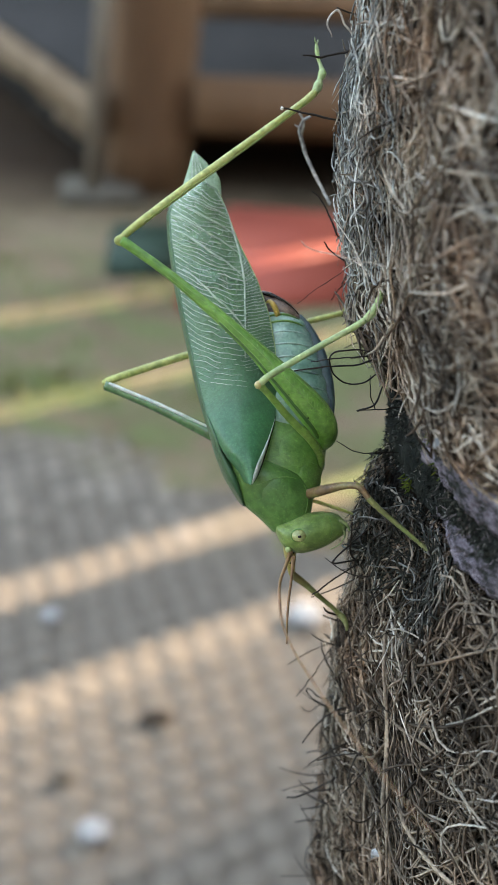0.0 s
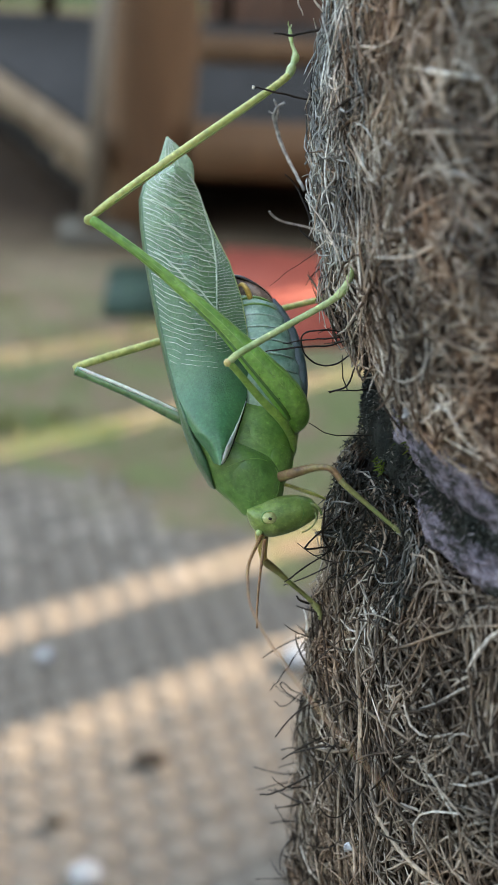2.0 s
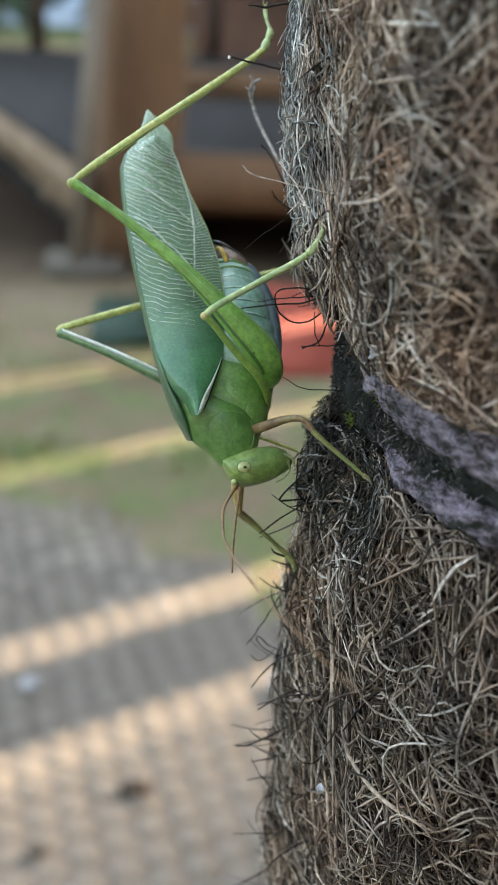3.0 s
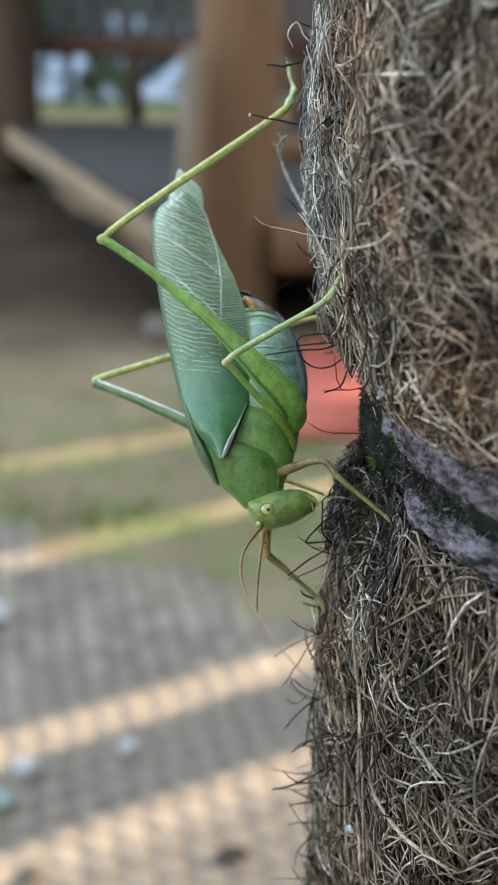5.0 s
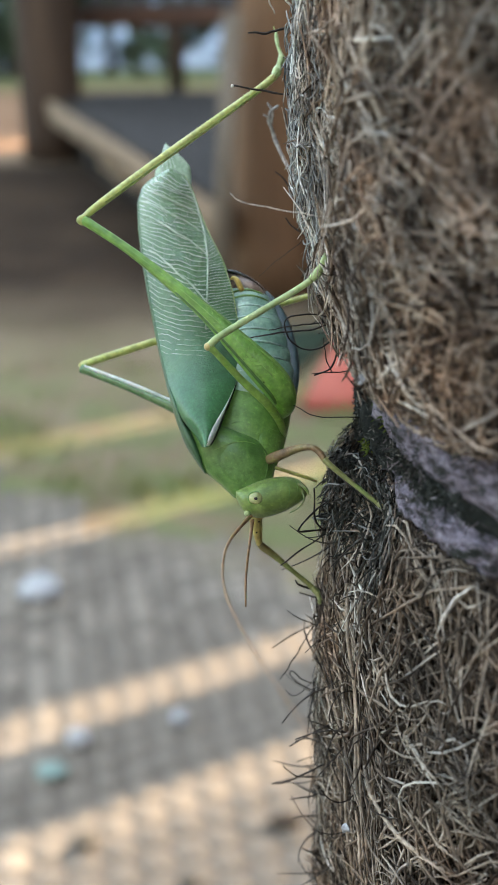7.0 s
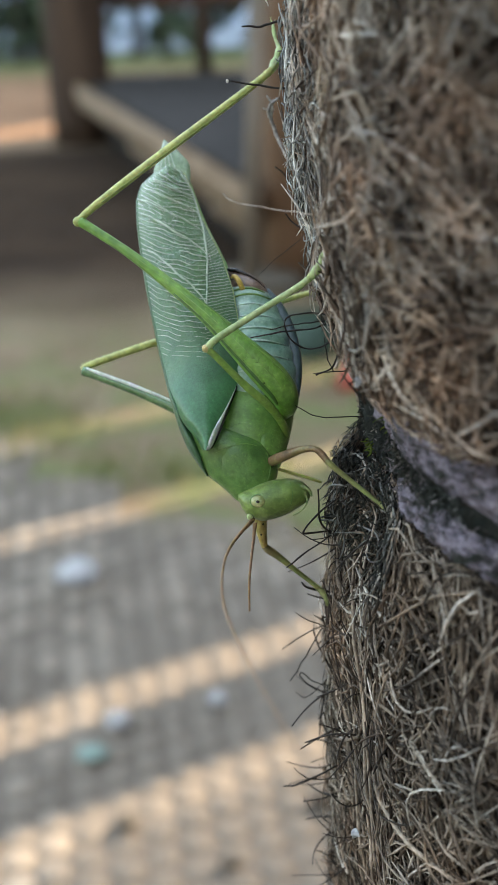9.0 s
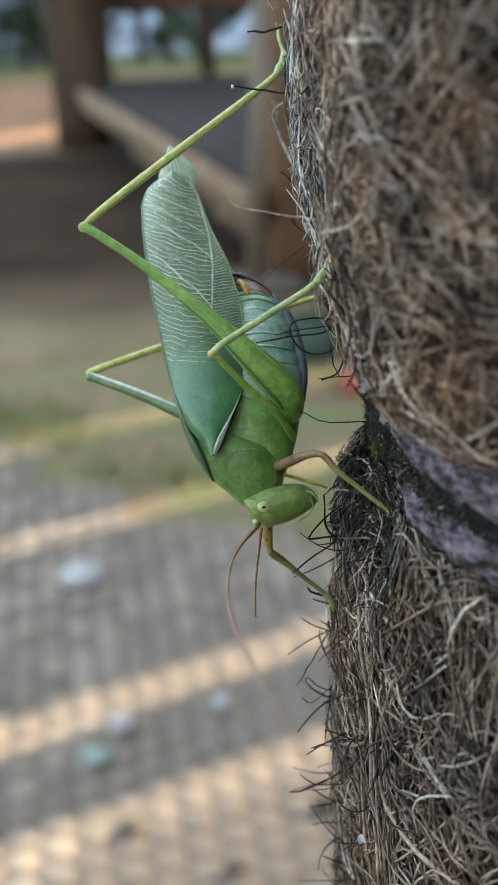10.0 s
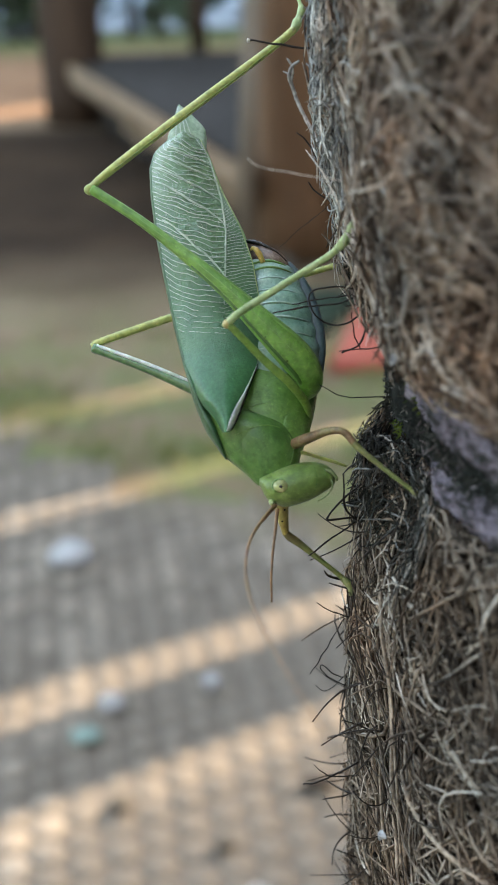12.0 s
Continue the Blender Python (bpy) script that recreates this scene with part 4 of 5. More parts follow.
            th = (t * (0.4 + 0.6 * bare) + 0.0026 * flank - 0.0012 * front) * (1 + 0.22 * noise.noise(Vector((ca * 9, sa * 9, z * 500))))
            deep = th * 0.75
            rr = ring_r(a) - deep - sunk * (1 - flank) - 0.0006 * front - 0.0016 * (1 - bare) + 0.0005 * noise.noise(Vector((ca * 5, sa * 5, z * 300)))
            zz = z + rise * (0.0 if z > 1.26 else 0.3) - 0.0012 * max(0.0, min(1.0, (deg - 222) / 20)) + 0.0006 * noise.noise(Vector((ca * 4, sa * 4, z * 100)))
            ring = []
            for j in range(24):
                b = 2 * math.pi * j / 24
                p = Vector((AXIS.x + (rr + deep * math.cos(b)) * ca, AXIS.y + (rr + deep * math.cos(b)) * sa, zz + th * math.sin(b)))
                p += noise.noise_vector(Vector((ca * 10, sa * 10, z * 900 + 2.6 * math.sin(b)))) * 0.0005
                p += noise.noise_vector(Vector((ca * 38, sa * 38, z * 900 + 11 * math.sin(b)))) * 0.00042
                ring.append(bm.verts.new(p))
            rows.append(ring)
        for k in range(n):
            a_, b_ = rows[k], rows[(k + 1) % n]
            for j in range(24):
                i = (j + 1) % 24
                bm.faces.new((a_[j], b_[j], b_[i], a_[i]))
        bmesh.ops.recalc_face_normals(bm, faces=bm.faces[:])
        part(nm, bm, m, trunk, lb)
    # loose hairs that stand off the trunk's flank
    for k in range(150):
        z = rng.uniform(1.162, 1.256) if rng.random() < 0.72 else rng.uniform(1.262, 1.330)
        ang = radians(rng.uniform(172, 206) if z < 1.26 else rng.uniform(146, 174))
        p = trunk_at(ang, z, -0.0006)
        way = Vector((math.cos(ang), math.sin(ang), 0)) * 0.75 + Vector((rng.uniform(-0.5, 0.5), rng.uniform(-0.6, 0.6), rng.uniform(-1.6, 1.1)))
        way.normalize()
        L = rng.uniform(0.002, 0.0064) * (1.35 if z < 1.25 else 0.9)
        turn = Vector((rng.gauss(0, 1), rng.gauss(0, 1), rng.gauss(0, 1))) * rng.choice((0.5, 0.9, 1.3, 1.8))
        rad = rng.uniform(0.00006, 0.00016)
        rows = [(*p, rad)]
        for j in range(5):
            p = p + way * (L / 5)
            way = (way + turn * 0.45).normalized()
            rows.append((*p, rad * (1 - 0.11 * j)))
        part("loose_hair", tube(rows, 3, 5), M_HAIR_DARK if rng.random() < 0.9 else M_COIR_GREY, trunk)
    # the longest ones: points in millimetres from the height of the insect's eye, then thickness
    low_hairs = [([(3.5, 10, -28.3), (5.2, 10, -25.2), (7.6, 11, -21.2)], 0.09), ([(8.5, 11, -29.3), (6.7, 10, -28.6), (5.0, 10, -27.0), (4.8, 10, -27.8), (7.2, 10, -29.9), (8.5, 11, -30.2)], 0.10),
                 ([(4.1, 10, -29.9), (5.4, 10, -30.7), (7.8, 11, -29.2)], 0.08), ([(4.4, 9, -17.7), (5.6, 9, -18.7), (8.2, 10, -20.4)], 0.09), ([(5.4, 7, -12.4), (6.2, 7, -13.2), (9.0, 9, -15)], 0.17),
                 ([(3.7, 6, -9.9), (5.0, 6, -8.8), (9.6, 8, -6.2)], 0.13), ([(10.4, 8, -1.6), (7.7, 6, -2.8), (6.0, 6, -5.0), (6.5, 6, -5.4), (10, 8, -6.2)], 0.15), ([(7.6, 6, 0.2), (7.8, 6, -3.9), (9.4, 7, -6.4)], 0.16),
                 ([(2.5, 4, -39.8), (4.7, 4, -39.3), (9.2, 6, -38.2)], 0.16), ([(3.8, 4, -36.9), (5.5, 4, -38.6), (9.0, 6, -40.2)], 0.10), ([(4.8, 6, -43.7), (6.3, 6, -43.5), (9.2, 7, -43.2)], 0.13)]
    high_hairs = [([(-1.7, 24, 42.8), (1.2, 24, 42.3), (7.2, 24, 41.4)], 0.15), ([(0.2, 24, 48.6), (2.8, 24, 48.6), (7.2, 24, 49.8)], 0.19), ([(3.0, 30, 31.9), (4.5, 30, 30.4), (6.4, 27, 27)], 0.14),
                  ([(4.3, 25, 27.3), (5.1, 25, 26.2), (7.2, 24, 25.0)], 0.13), ([(0.3, 12, 16.2), (3.2, 12, 16.8), (7.7, 12, 17.3), (11.5, 13, 18.6)], 0.13), ([(2.5, 14, 16.5), (6.4, 14, 17.2), (11.5, 14, 17.6)], 0.11),
                  ([(10.5, 13, 18.2), (6.4, 12, 19.0), (4.4, 12, 18.2), (4.8, 12, 16.1), (6.3, 12, 14.9), (8.6, 12, 15.1), (11.5, 13, 17.2)], 0.12), ([(11.2, 12, 17.1), (9.8, 10, 13.8), (8.8, 10, 12.8), (7.6, 10, 12.4)], 0.13),
                  ([(8.7, 10, 16.8), (8.9, 10, 14.8), (9.6, 10, 12.6)], 0.08), ([(5.3, 8, 9.6), (7.8, 8, 8.2), (13.4, 10, 7.2)], 0.09), ([(7.3, 9, 12.9), (9.5, 9, 13.0), (13.0, 10, 13.1)], 0.09), ([(1.1, 20, 21.3), (3.8, 20, 23.6), (7.2, 20, 26.2)], 0.05)]
    pale_hairs = [([(3.4, 40, 38.6), (2.4, 40, 37.8), (2.1, 40, 36.7), (2.8, 40, 34.6), (4.1, 38, 31.9), (5.9, 34, 29.2)], 0.27), ([(2.0, 40, 38.9), (2.6, 40, 37.6), (2.4, 40, 36.2), (2.8, 40, 34.6)], 0.20), ([(1.4, 40, 37.4), (2.2, 40, 37.0), (2.3, 40, 36.0)], 0.16), ([(-1.0, 2.0, 34.6), (-0.2, 2.3, 33.9), (1.2, 2.6, 33.4), (4.5, 2.2, 32.8), (9.8, 1.0, 32.2)], 0.07), ([(3.2, 24, 50.5), (2.6, 24, 52.2), (3.6, 24, 53.4), (4.6, 24, 52.0), (6.4, 24, 50)], 0.13)]
    for rows, m in ((low_hairs, M_HAIR_DARK), (high_hairs, M_HAIR_DARK), (pale_hairs, M_HAIR_PALE)):
        for pts, thick in rows:
            bm = tube([(x / 1000, y / 1000, 1.25 + z / 1000, thick / 1250 * (0.7 if k == 0 else 1.0)) for k, (x, y, z) in enumerate(pts)], 6, 6)
            wobble(bm, 0.00014, 900)
            part("loose_hair", bm, m, trunk)
    # a few long stiff straws that run down the front: direction in degrees, height, thickness
    for pts, thick in (([(207.1, 1.2335), (209.6, 1.2270), (212.4, 1.2193), (216.2, 1.2129), (219.5, 1.2060)], 0.00024), ([(208.6, 1.2310), (211.4, 1.2240), (214.6, 1.2165), (217.0, 1.2100)], 0.00017),
                       ([(217.0, 1.2236), (221.0, 1.2217), (226.0, 1.2206), (232.0, 1.2201), (240.0, 1.2206)], 0.00026), ([(209.5, 1.2136), (212.6, 1.2112), (216.2, 1.2079), (219.0, 1.2040)], 0.00020),
                       ([(203.0, 1.2180), (205.5, 1.2080), (208.5, 1.1990), (210.5, 1.1900)], 0.00018), ([(214.0, 1.3050), (219.0, 1.2980), (225.0, 1.2925), (232.0, 1.2895)], 0.00026), ([(222.0, 1.2850), (228.0, 1.2800), (236.0, 1.2775)], 0.00022)):
        bm = tube([(*trunk_at(radians(a), z, 0.0009), thick * (0.7 if k in (0, len(pts) - 1) else 1.0)) for k, (a, z) in enumerate(pts)], 8, 7)
        wobble(bm, 0.00012, 700)
        part("long_straw", bm, M_STRAW, trunk, "long pale stiff straw")
    tip = bmesh.new()
    bmesh.ops.create_icosphere(tip, subdivisions=2, radius=0.00019, matrix=Matrix.Translation((-0.0017, 0.024, 1.2928)))
    wobble(tip, 0.00012, 2500)
    part("lichen_fleck", tip, M_HAIR_PALE, trunk, "pale crust on the end of a hair")
    for x, y, z, s in ((0.0126, -0.0104, 1.2693, 0.00036), (0.0118, -0.0106, 1.2160, 0.00055)):
        bm = bmesh.new()
        bmesh.ops.create_icosphere(bm, subdivisions=3, radius=s, matrix=Matrix.Translation((x - 0.0008, y - 0.0006, z)) @ Matrix.Diagonal((0.7, 0.4, 1.35, 1)))
        wobble(bm, s * 0.8, 1900)
        part("lichen_fleck", bm, M_FLECK, trunk, "white lichen fleck")
    return trunk


trunk = make_trunk()


# ---------------------------------------------------------------- katydid
MM = 0.001
KATYDID = Matrix(((0.99724, -0.07115, 0.02129, 0.00099), (0.05698, 0.91688, 0.39506, 0.00126), (-0.04764, -0.39276, 0.91841, 1.25101), (0, 0, 0, 1)))
katydid = tagged(new("katydid"), "green leaf-winged katydid hanging head down on the fibre", "insect")
katydid.matrix_world = KATYDID


def K(u, v, w):
    """Across, up and away, in millimetres, in the katydid's own space."""
    return Vector((u * MM, w * MM, v * MM))


def limb(rows, steps=6, sides=12, flat=1.0):
    """A tapering limb through rows of across, up, away and radius in millimetres."""
    return tube([(*K(u, v, w), r * MM) for u, v, w, r in rows], steps, sides, flat)


def body_loft(rows, thick, sides=32, steps=5, ridge=0.0):
    """Rings at rows of (up, left, right, away, half thickness)."""
    s = spline(rows, steps)
    rings = []
    for k, (v, a, b, w, h) in enumerate(s):
        c, r = (a + b) / 2, max((b - a) / 2, 0.02)
        swell = 1 + ridge * (0.5 + 0.5 * math.cos(2 * math.pi * k / steps))
        rings.append([K(c + r * swell * math.cos(t), v, w + h * swell * thick * math.sin(t)) for t in (2 * math.pi * j / sides for j in range(sides))])
    return rings_to_bm(bmesh.new(), rings)


THORAX = [(2.2, -4.4, 2.0, 5.6, 2.0), (3.6, -5.6, 2.7, 6.3, 2.7), (5.2, -6.4, 3.3, 6.8, 3.1), (7.2, -6.9, 3.9, 7.5, 3.4), (9.2, -7.0, 4.3, 8.3, 3.5), (11.5, -6.4, 4.6, 9.2, 3.4), (14, -5.6, 4.5, 10.2, 3.0), (16.0, -4.6, 3.6, 11.0, 2.4)]
PRONOTUM = [(-0.1, -2.3, 0.5, 4.4, 1.4), (1.2, -3.7, 1.7, 4.9, 2.4), (2.8, -5.65, 2.4, 5.6, 3.2), (4.7, -7.0, 2.3, 6.1, 3.65), (6.6, -7.95, 1.2, 6.6, 3.9), (8.0, -8.2, -2.2, 7.2, 3.4), (8.9, -8.0, -5.6, 7.6, 2.4)]


def near_face(rows, u, v):
    """How far away the near side of a lofted body lies at a point."""
    a, b, w, h = (np.interp(v, [r[0] for r in rows], [r[k] for r in rows]) for k in (1, 2, 3, 4))
    c = max(-0.97, min(0.97, (2 * u - a - b) / (b - a)))
    return w - h * math.sqrt(1 - c * c)


def shield(rows, u0, v0, ru, rv, proud):
    """A shallow rounded plate that follows the body's near side."""
    bm = bmesh.new()
    rings = []
    for k in range(9):
        q = (k + 1) / 9
        lift = proud * (1 - q ** 6) - 0.05
        rings.append([K(u0 + ru * q * math.cos(t), v0 + rv * q * math.sin(t), near_face(rows, u0 + ru * q * math.cos(t), v0 + rv * q * math.sin(t)) - lift) for t in (2 * math.pi * j / 32 for j in range(32))])
    rows_v = [[bm.verts.new(p) for p in r] for r in rings]
    for a, b in zip(rows_v, rows_v[1:]):
        for j in range(32):
            i = (j + 1) % 32
            bm.faces.new((a[j], a[i], b[i], b[j]))
    bm.faces.new(rows_v[0])
    bmesh.ops.recalc_face_normals(bm, faces=bm.faces[:])
    return bm


def make_body():
    part("thorax", body_loft(THORAX, 1.0), M_THORAX, katydid)
    # pronotum: saddle with a flat back and a round side lobe
    pro = part("pronotum", body_loft(PRONOTUM, 1.0), M_PRONOTUM, katydid, "darker green saddle-shaped shield")
    part("side_lobe", shield(PRONOTUM, -1.2, 4.0, 2.9, 2.7, 0.24), M_PRONOTUM, pro, "rounded green side lobe")
    part("side_plate", shield(THORAX, 0.6, 9.4, 2.6, 2.2, 0.2), M_THORAX, katydid)
    part("side_plate", shield(THORAX, 1.9, 6.1, 1.6, 2.0, 0.2), M_THORAX, katydid)
    for u, v, w, r in ((3.0, 10.4, 6.6, 0.8), (2.7, 7.2, 6.5, 0.6), (1.8, 4.8, 5.2, 0.55)):
        hip = bmesh.new()
        bmesh.ops.create_uvsphere(hip, u_segments=18, v_segments=10, radius=r * MM, matrix=Matrix.Translation(K(u, v, w)) @ Matrix.Diagonal((1.2, 1.0, 0.8, 1)))
        part("coxa", hip, M_THORAX, katydid)
    # raised rims and dark seams between the plates
    for nm, rows, m, r, pts in (
            ("plate_rim", PRONOTUM, M_RIM, 0.06, [(-4.6, 5.3), (-2.8, 6.1), (-0.9, 6.3), (0.8, 5.6), (1.5, 4.2), (1.4, 2.8), (0.9, 1.6)]),
            ("plate_seam", PRONOTUM, M_SEAM, 0.05, [(-3.6, 4.6), (-2.0, 5.2), (-0.5, 5.0), (0.4, 4.1), (0.5, 3.0), (-0.1, 2.0)]),
            ("plate_rim", THORAX, M_RIM, 0.05, [(-3.2, 8.2), (-1.4, 8.7), (0.8, 8.3), (2.9, 7.5)]),
            ("plate_seam", THORAX, M_SEAM, 0.06, [(1.4, 7.9), (2.4, 6.6), (2.6, 5.2), (2.0, 4.0)])):
        s = spline(pts, 6)
        path = [K(u, v, near_face(rows, u, v) - (0.09 if m is M_RIM else 0.05)) for u, v in s]
        n = len(path) - 1
        rings = tube_rings(path, [r * MM * (0.3 + 0.7 * math.sin(math.pi * (0.05 + 0.9 * k / n))) for k in range(n + 1)], 6)
        part(nm, rings_to_bm(bmesh.new(), rings), m, katydid)
    rows = [(9.0, -3.6, 3.4, 8.6, 1.8), (12.5, -4.6, 4.55, 9.3, 3.1), (15, -4.4, 4.55, 10.1, 3.4), (17.0, -4.2, 4.2, 10.9, 3.3), (18.9, -4.0, 3.75, 11.6, 3.2), (20.8, -3.9, 3.2, 12.3, 3.0), (22.6, -3.8, 2.5, 13.0, 2.8), (24.0, -3.7, 1.75, 13.5, 2.5), (25.0, -3.6, 0.9, 13.9, 2.0)]
    part("abdomen", body_loft(rows, 1.0, 36, 6, 0.055), M_ABDOMEN, katydid, "pale blue-green ribbed abdomen")
    for v in (14.6, 16.4, 18.1, 19.7, 21.2, 22.6, 23.8, 24.6):
        a, b = (np.interp(v, [q[0] for q in rows], [q[k] for q in rows]) for k in (1, 2))
        path = []
        for k in range(13):
            u = a + (b - a) * (0.10 + 0.85 * k / 12)
            vv = v + 0.5 * math.sin(math.pi * k / 12) - 0.3
            path.append(K(u, vv, near_face(rows, u, vv) + 0.02 - (0.13 if vv > 14 else 0)))
        rings = tube_rings(path, [(0.16 if v > 23 else 0.13) * MM * (0.4 + 0.6 * math.sin(math.pi * (k + 1) / 14)) for k in range(13)], 6)
        part("segment_rim", rings_to_bm(bmesh.new(), rings), M_RIM if v > 23 else M_SEG, katydid, "paler segment rim")
    tail = part("tail_plate", body_loft([(24.4, -3.6, 1.5, 13.7, 2.1), (25.2, -3.6, 1.2, 13.9, 2.0), (26.0, -3.6, 0.5, 14.2, 1.8), (26.7, -3.6, -0.5, 14.5, 1.4), (27.3, -3.6, -1.7, 14.8, 0.9), (27.6, -3.5, -2.5, 14.9, 0.3)], 1.0), M_TAIL, katydid, "dark brown tail plate")
    part("tail_rim", limb([(-3.5, 27.3, 13.9, 0.18), (-2.4, 27.1, 13.4, 0.26), (-1.3, 26.65, 13.0, 0.16), (0.0, 25.9, 12.8, 0.09), (1.1, 24.9, 12.8, 0.06)], 6, 10), M_PUPIL, tail, "black-brown rim of the tail plate")
    part("cercus", limb([(-1.6, 24.6, 11.6, 0.32), (-2.1, 25.6, 11.4, 0.34), (-2.6, 26.2, 11.7, 0.26), (-3.0, 26.1, 12.2, 0.12)], 5, 10), M_CERCUS, katydid, "curved amber cercus")
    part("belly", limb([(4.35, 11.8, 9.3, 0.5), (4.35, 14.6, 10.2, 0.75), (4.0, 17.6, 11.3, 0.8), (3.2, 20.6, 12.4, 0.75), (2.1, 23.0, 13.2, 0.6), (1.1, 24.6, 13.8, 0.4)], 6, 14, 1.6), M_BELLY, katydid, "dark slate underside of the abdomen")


M_SEG = skin("pale_blue_green_rim", [(0.36, 0.54, 0.45), (0.52, 0.68, 0.60)], 300, 1500, 0.3)
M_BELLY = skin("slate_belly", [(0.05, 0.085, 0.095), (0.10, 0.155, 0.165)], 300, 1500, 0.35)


M_MOUTH = skin("mottled_mouthparts", [(0.15, 0.22, 0.07), (0.24, 0.31, 0.12), (0.34, 0.36, 0.20)], 700, 2200, 0.4)


def make_head():
    s = spline([(-2.05, 0.75, 0.0, 1.0), (-1.2, 1.25, -1.55, 2.2), (0.3, 1.85, -2.3, 2.9), (1.6, 2.2, -2.2, 2.9), (3.4, 2.45, -1.6, 2.5), (4.9, 2.2, -0.7, 1.8), (5.8, 1.5, 0.0, 1.0), (6.0, 1.2, 0.4, 0.3)], 5)
    rings = []
    for u, top, low, h in s:
        c, r = (top + low) / 2, max((top - low) / 2, 0.05)
        rings.append([K(u, c + r * math.cos(t), 3.4 + h * math.sin(t)) for t in (2 * math.pi * j / 28 for j in range(28))])
    head = part("head", rings_to_bm(bmesh.new(), rings), M_HEAD, katydid)
    for side, w in ((-1, 0.72), (1, 6.1)):
        e = bmesh.new()
        bmesh.ops.create_uvsphere(e, u_segments=24, v_segments=14, radius=1.0)
        for v in e.verts:
            v.co = K(0.12 + 0.82 * v.co.x, 0.0 + 0.68 * v.co.z, w + 0.62 * v.co.y)
        part("eye", e, M_EYE, head, "pale cream eye")
        p = bmesh.new()
        bmesh.ops.create_uvsphere(p, u_segments=14, v_segments=8, radius=1.0)
        for v in p.verts:
            v.co = K(0.10 + 0.22 * v.co.x, -0.02 + 0.18 * v.co.z, w + side * 0.56 + 0.10 * v.co.y)
        part("pupil", p, M_PUPIL, head, "black dot in the eye")
    b = bmesh.new()
    bmesh.ops.create_uvsphere(b, u_segments=14, v_segments=8, radius=0.38 * MM, matrix=Matrix.Translation(K(-0.75, -1.75, 2.0)))
    part("brow_knob", b, M_TIBIA_PALE, head, "pale knob between the feelers")
    part("palp", limb([(5.3, 0.9, 2.2, 0.18), (5.6, 0.0, 1.9, 0.11), (5.1, -0.9, 1.8, 0.08), (4.4, -1.4, 1.8, 0.08), (4.0, -1.55, 1.8, 0.10)], 5, 8), M_MOUTH, head)
    part("palp", limb([(4.4, 1.5, 2.3, 0.26), (5.3, 1.5, 2.0, 0.24), (5.9, 1.0, 1.9, 0.17), (6.1, 0.5, 1.9, 0.1)], 5, 8), M_MOUTH, head)
    part("palp", limb([(1.2, 3.6, 5.4, 0.2), (2.9, 3.3, 5.5, 0.2), (4.6, 2.8, 5.8, 0.2), (6.3, 2.3, 6.0, 0.2), (7.4, 1.9, 6.2, 0.14)], 5, 8), M_TIBIA, head)
    jaw = bmesh.new()
    bmesh.ops.create_uvsphere(jaw, u_segments=16, v_segments=10, radius=1.0)
    for v in jaw.verts:
        v.co = K(5.0 + 0.80 * v.co.x, 0.75 + 0.8 * v.co.z, 2.6 + 0.8 * v.co.y)
    part("jaw", jaw, M_MOUTH, head, "mottled olive and buff mouthparts")
    for pts in ([(3.6, 2.1, 1.45), (3.9, 1.0, 1.05), (3.8, -0.2, 1.2), (3.4, -1.2, 1.9)], [(4.7, 1.9, 1.9), (4.85, 1.0, 1.62), (4.8, 0.1, 1.75), (4.5, -0.5, 2.2)]):
        part("cheek_seam", limb([(*p, 0.035) for p in pts], 5, 6), M_PRONOTUM, head)
    for w in (0.72,):
        ring = [K(0.12 + 0.86 * math.cos(t), 0.72 * math.sin(t), w + 0.12) for t in (2 * math.pi * j / 28 for j in range(29))]
        part("eye_ring", rings_to_bm(bmesh.new(), tube_rings(ring, [0.09 * MM] * 29, 6), False), M_PRONOTUM, head, "dark rim round the eye")


# wing outline: up, left edge, right edge
WING = [(5.6, -6.0, -5.3), (6.1, -6.3, -4.95), (7.0, -6.85, -4.55), (8.8, -8.35, -3.9), (12.7, -10.1, -2.4), (16.4, -11.1, -2.05), (20.7, -12.1, -2.1), (24.5, -12.95, -2.75), (28.6, -13.75, -4.1), (33.0, -14.4, -6.25), (36.2, -14.6, -7.5), (38.2, -14.1, -8.2), (39.5, -12.9, -8.8), (40.15, -11.6, -9.9)]


def wing_edges(v):
    vs = [r[0] for r in WING]
    return np.interp(v, vs, [r[1] for r in WING]), np.interp(v, vs, [r[2] for r in WING])


def wing_w(u, v):
    a, b = wing_edges(v)
    c = (2 * u - a - b) / max(b - a, 0.3)
    base = max(0.0, min(1.0, (15.0 - v) / 7.0))
    return 1.0 + 0.40 * v + 1.5 * min(c * c, 1.2) - 1.5 + (0.8 * max(0, -c) ** 2) - (1.5 + 0.5 * max(0.0, c)) * base * base * (3 - 2 * base)


def fold_warp(u, v):
    return noise.noise(Vector((u * 0.5, v * 0.5, 3))) * 0.42 + noise.noise(Vector((u * 1.4, v * 1.4, 8))) * 0.12


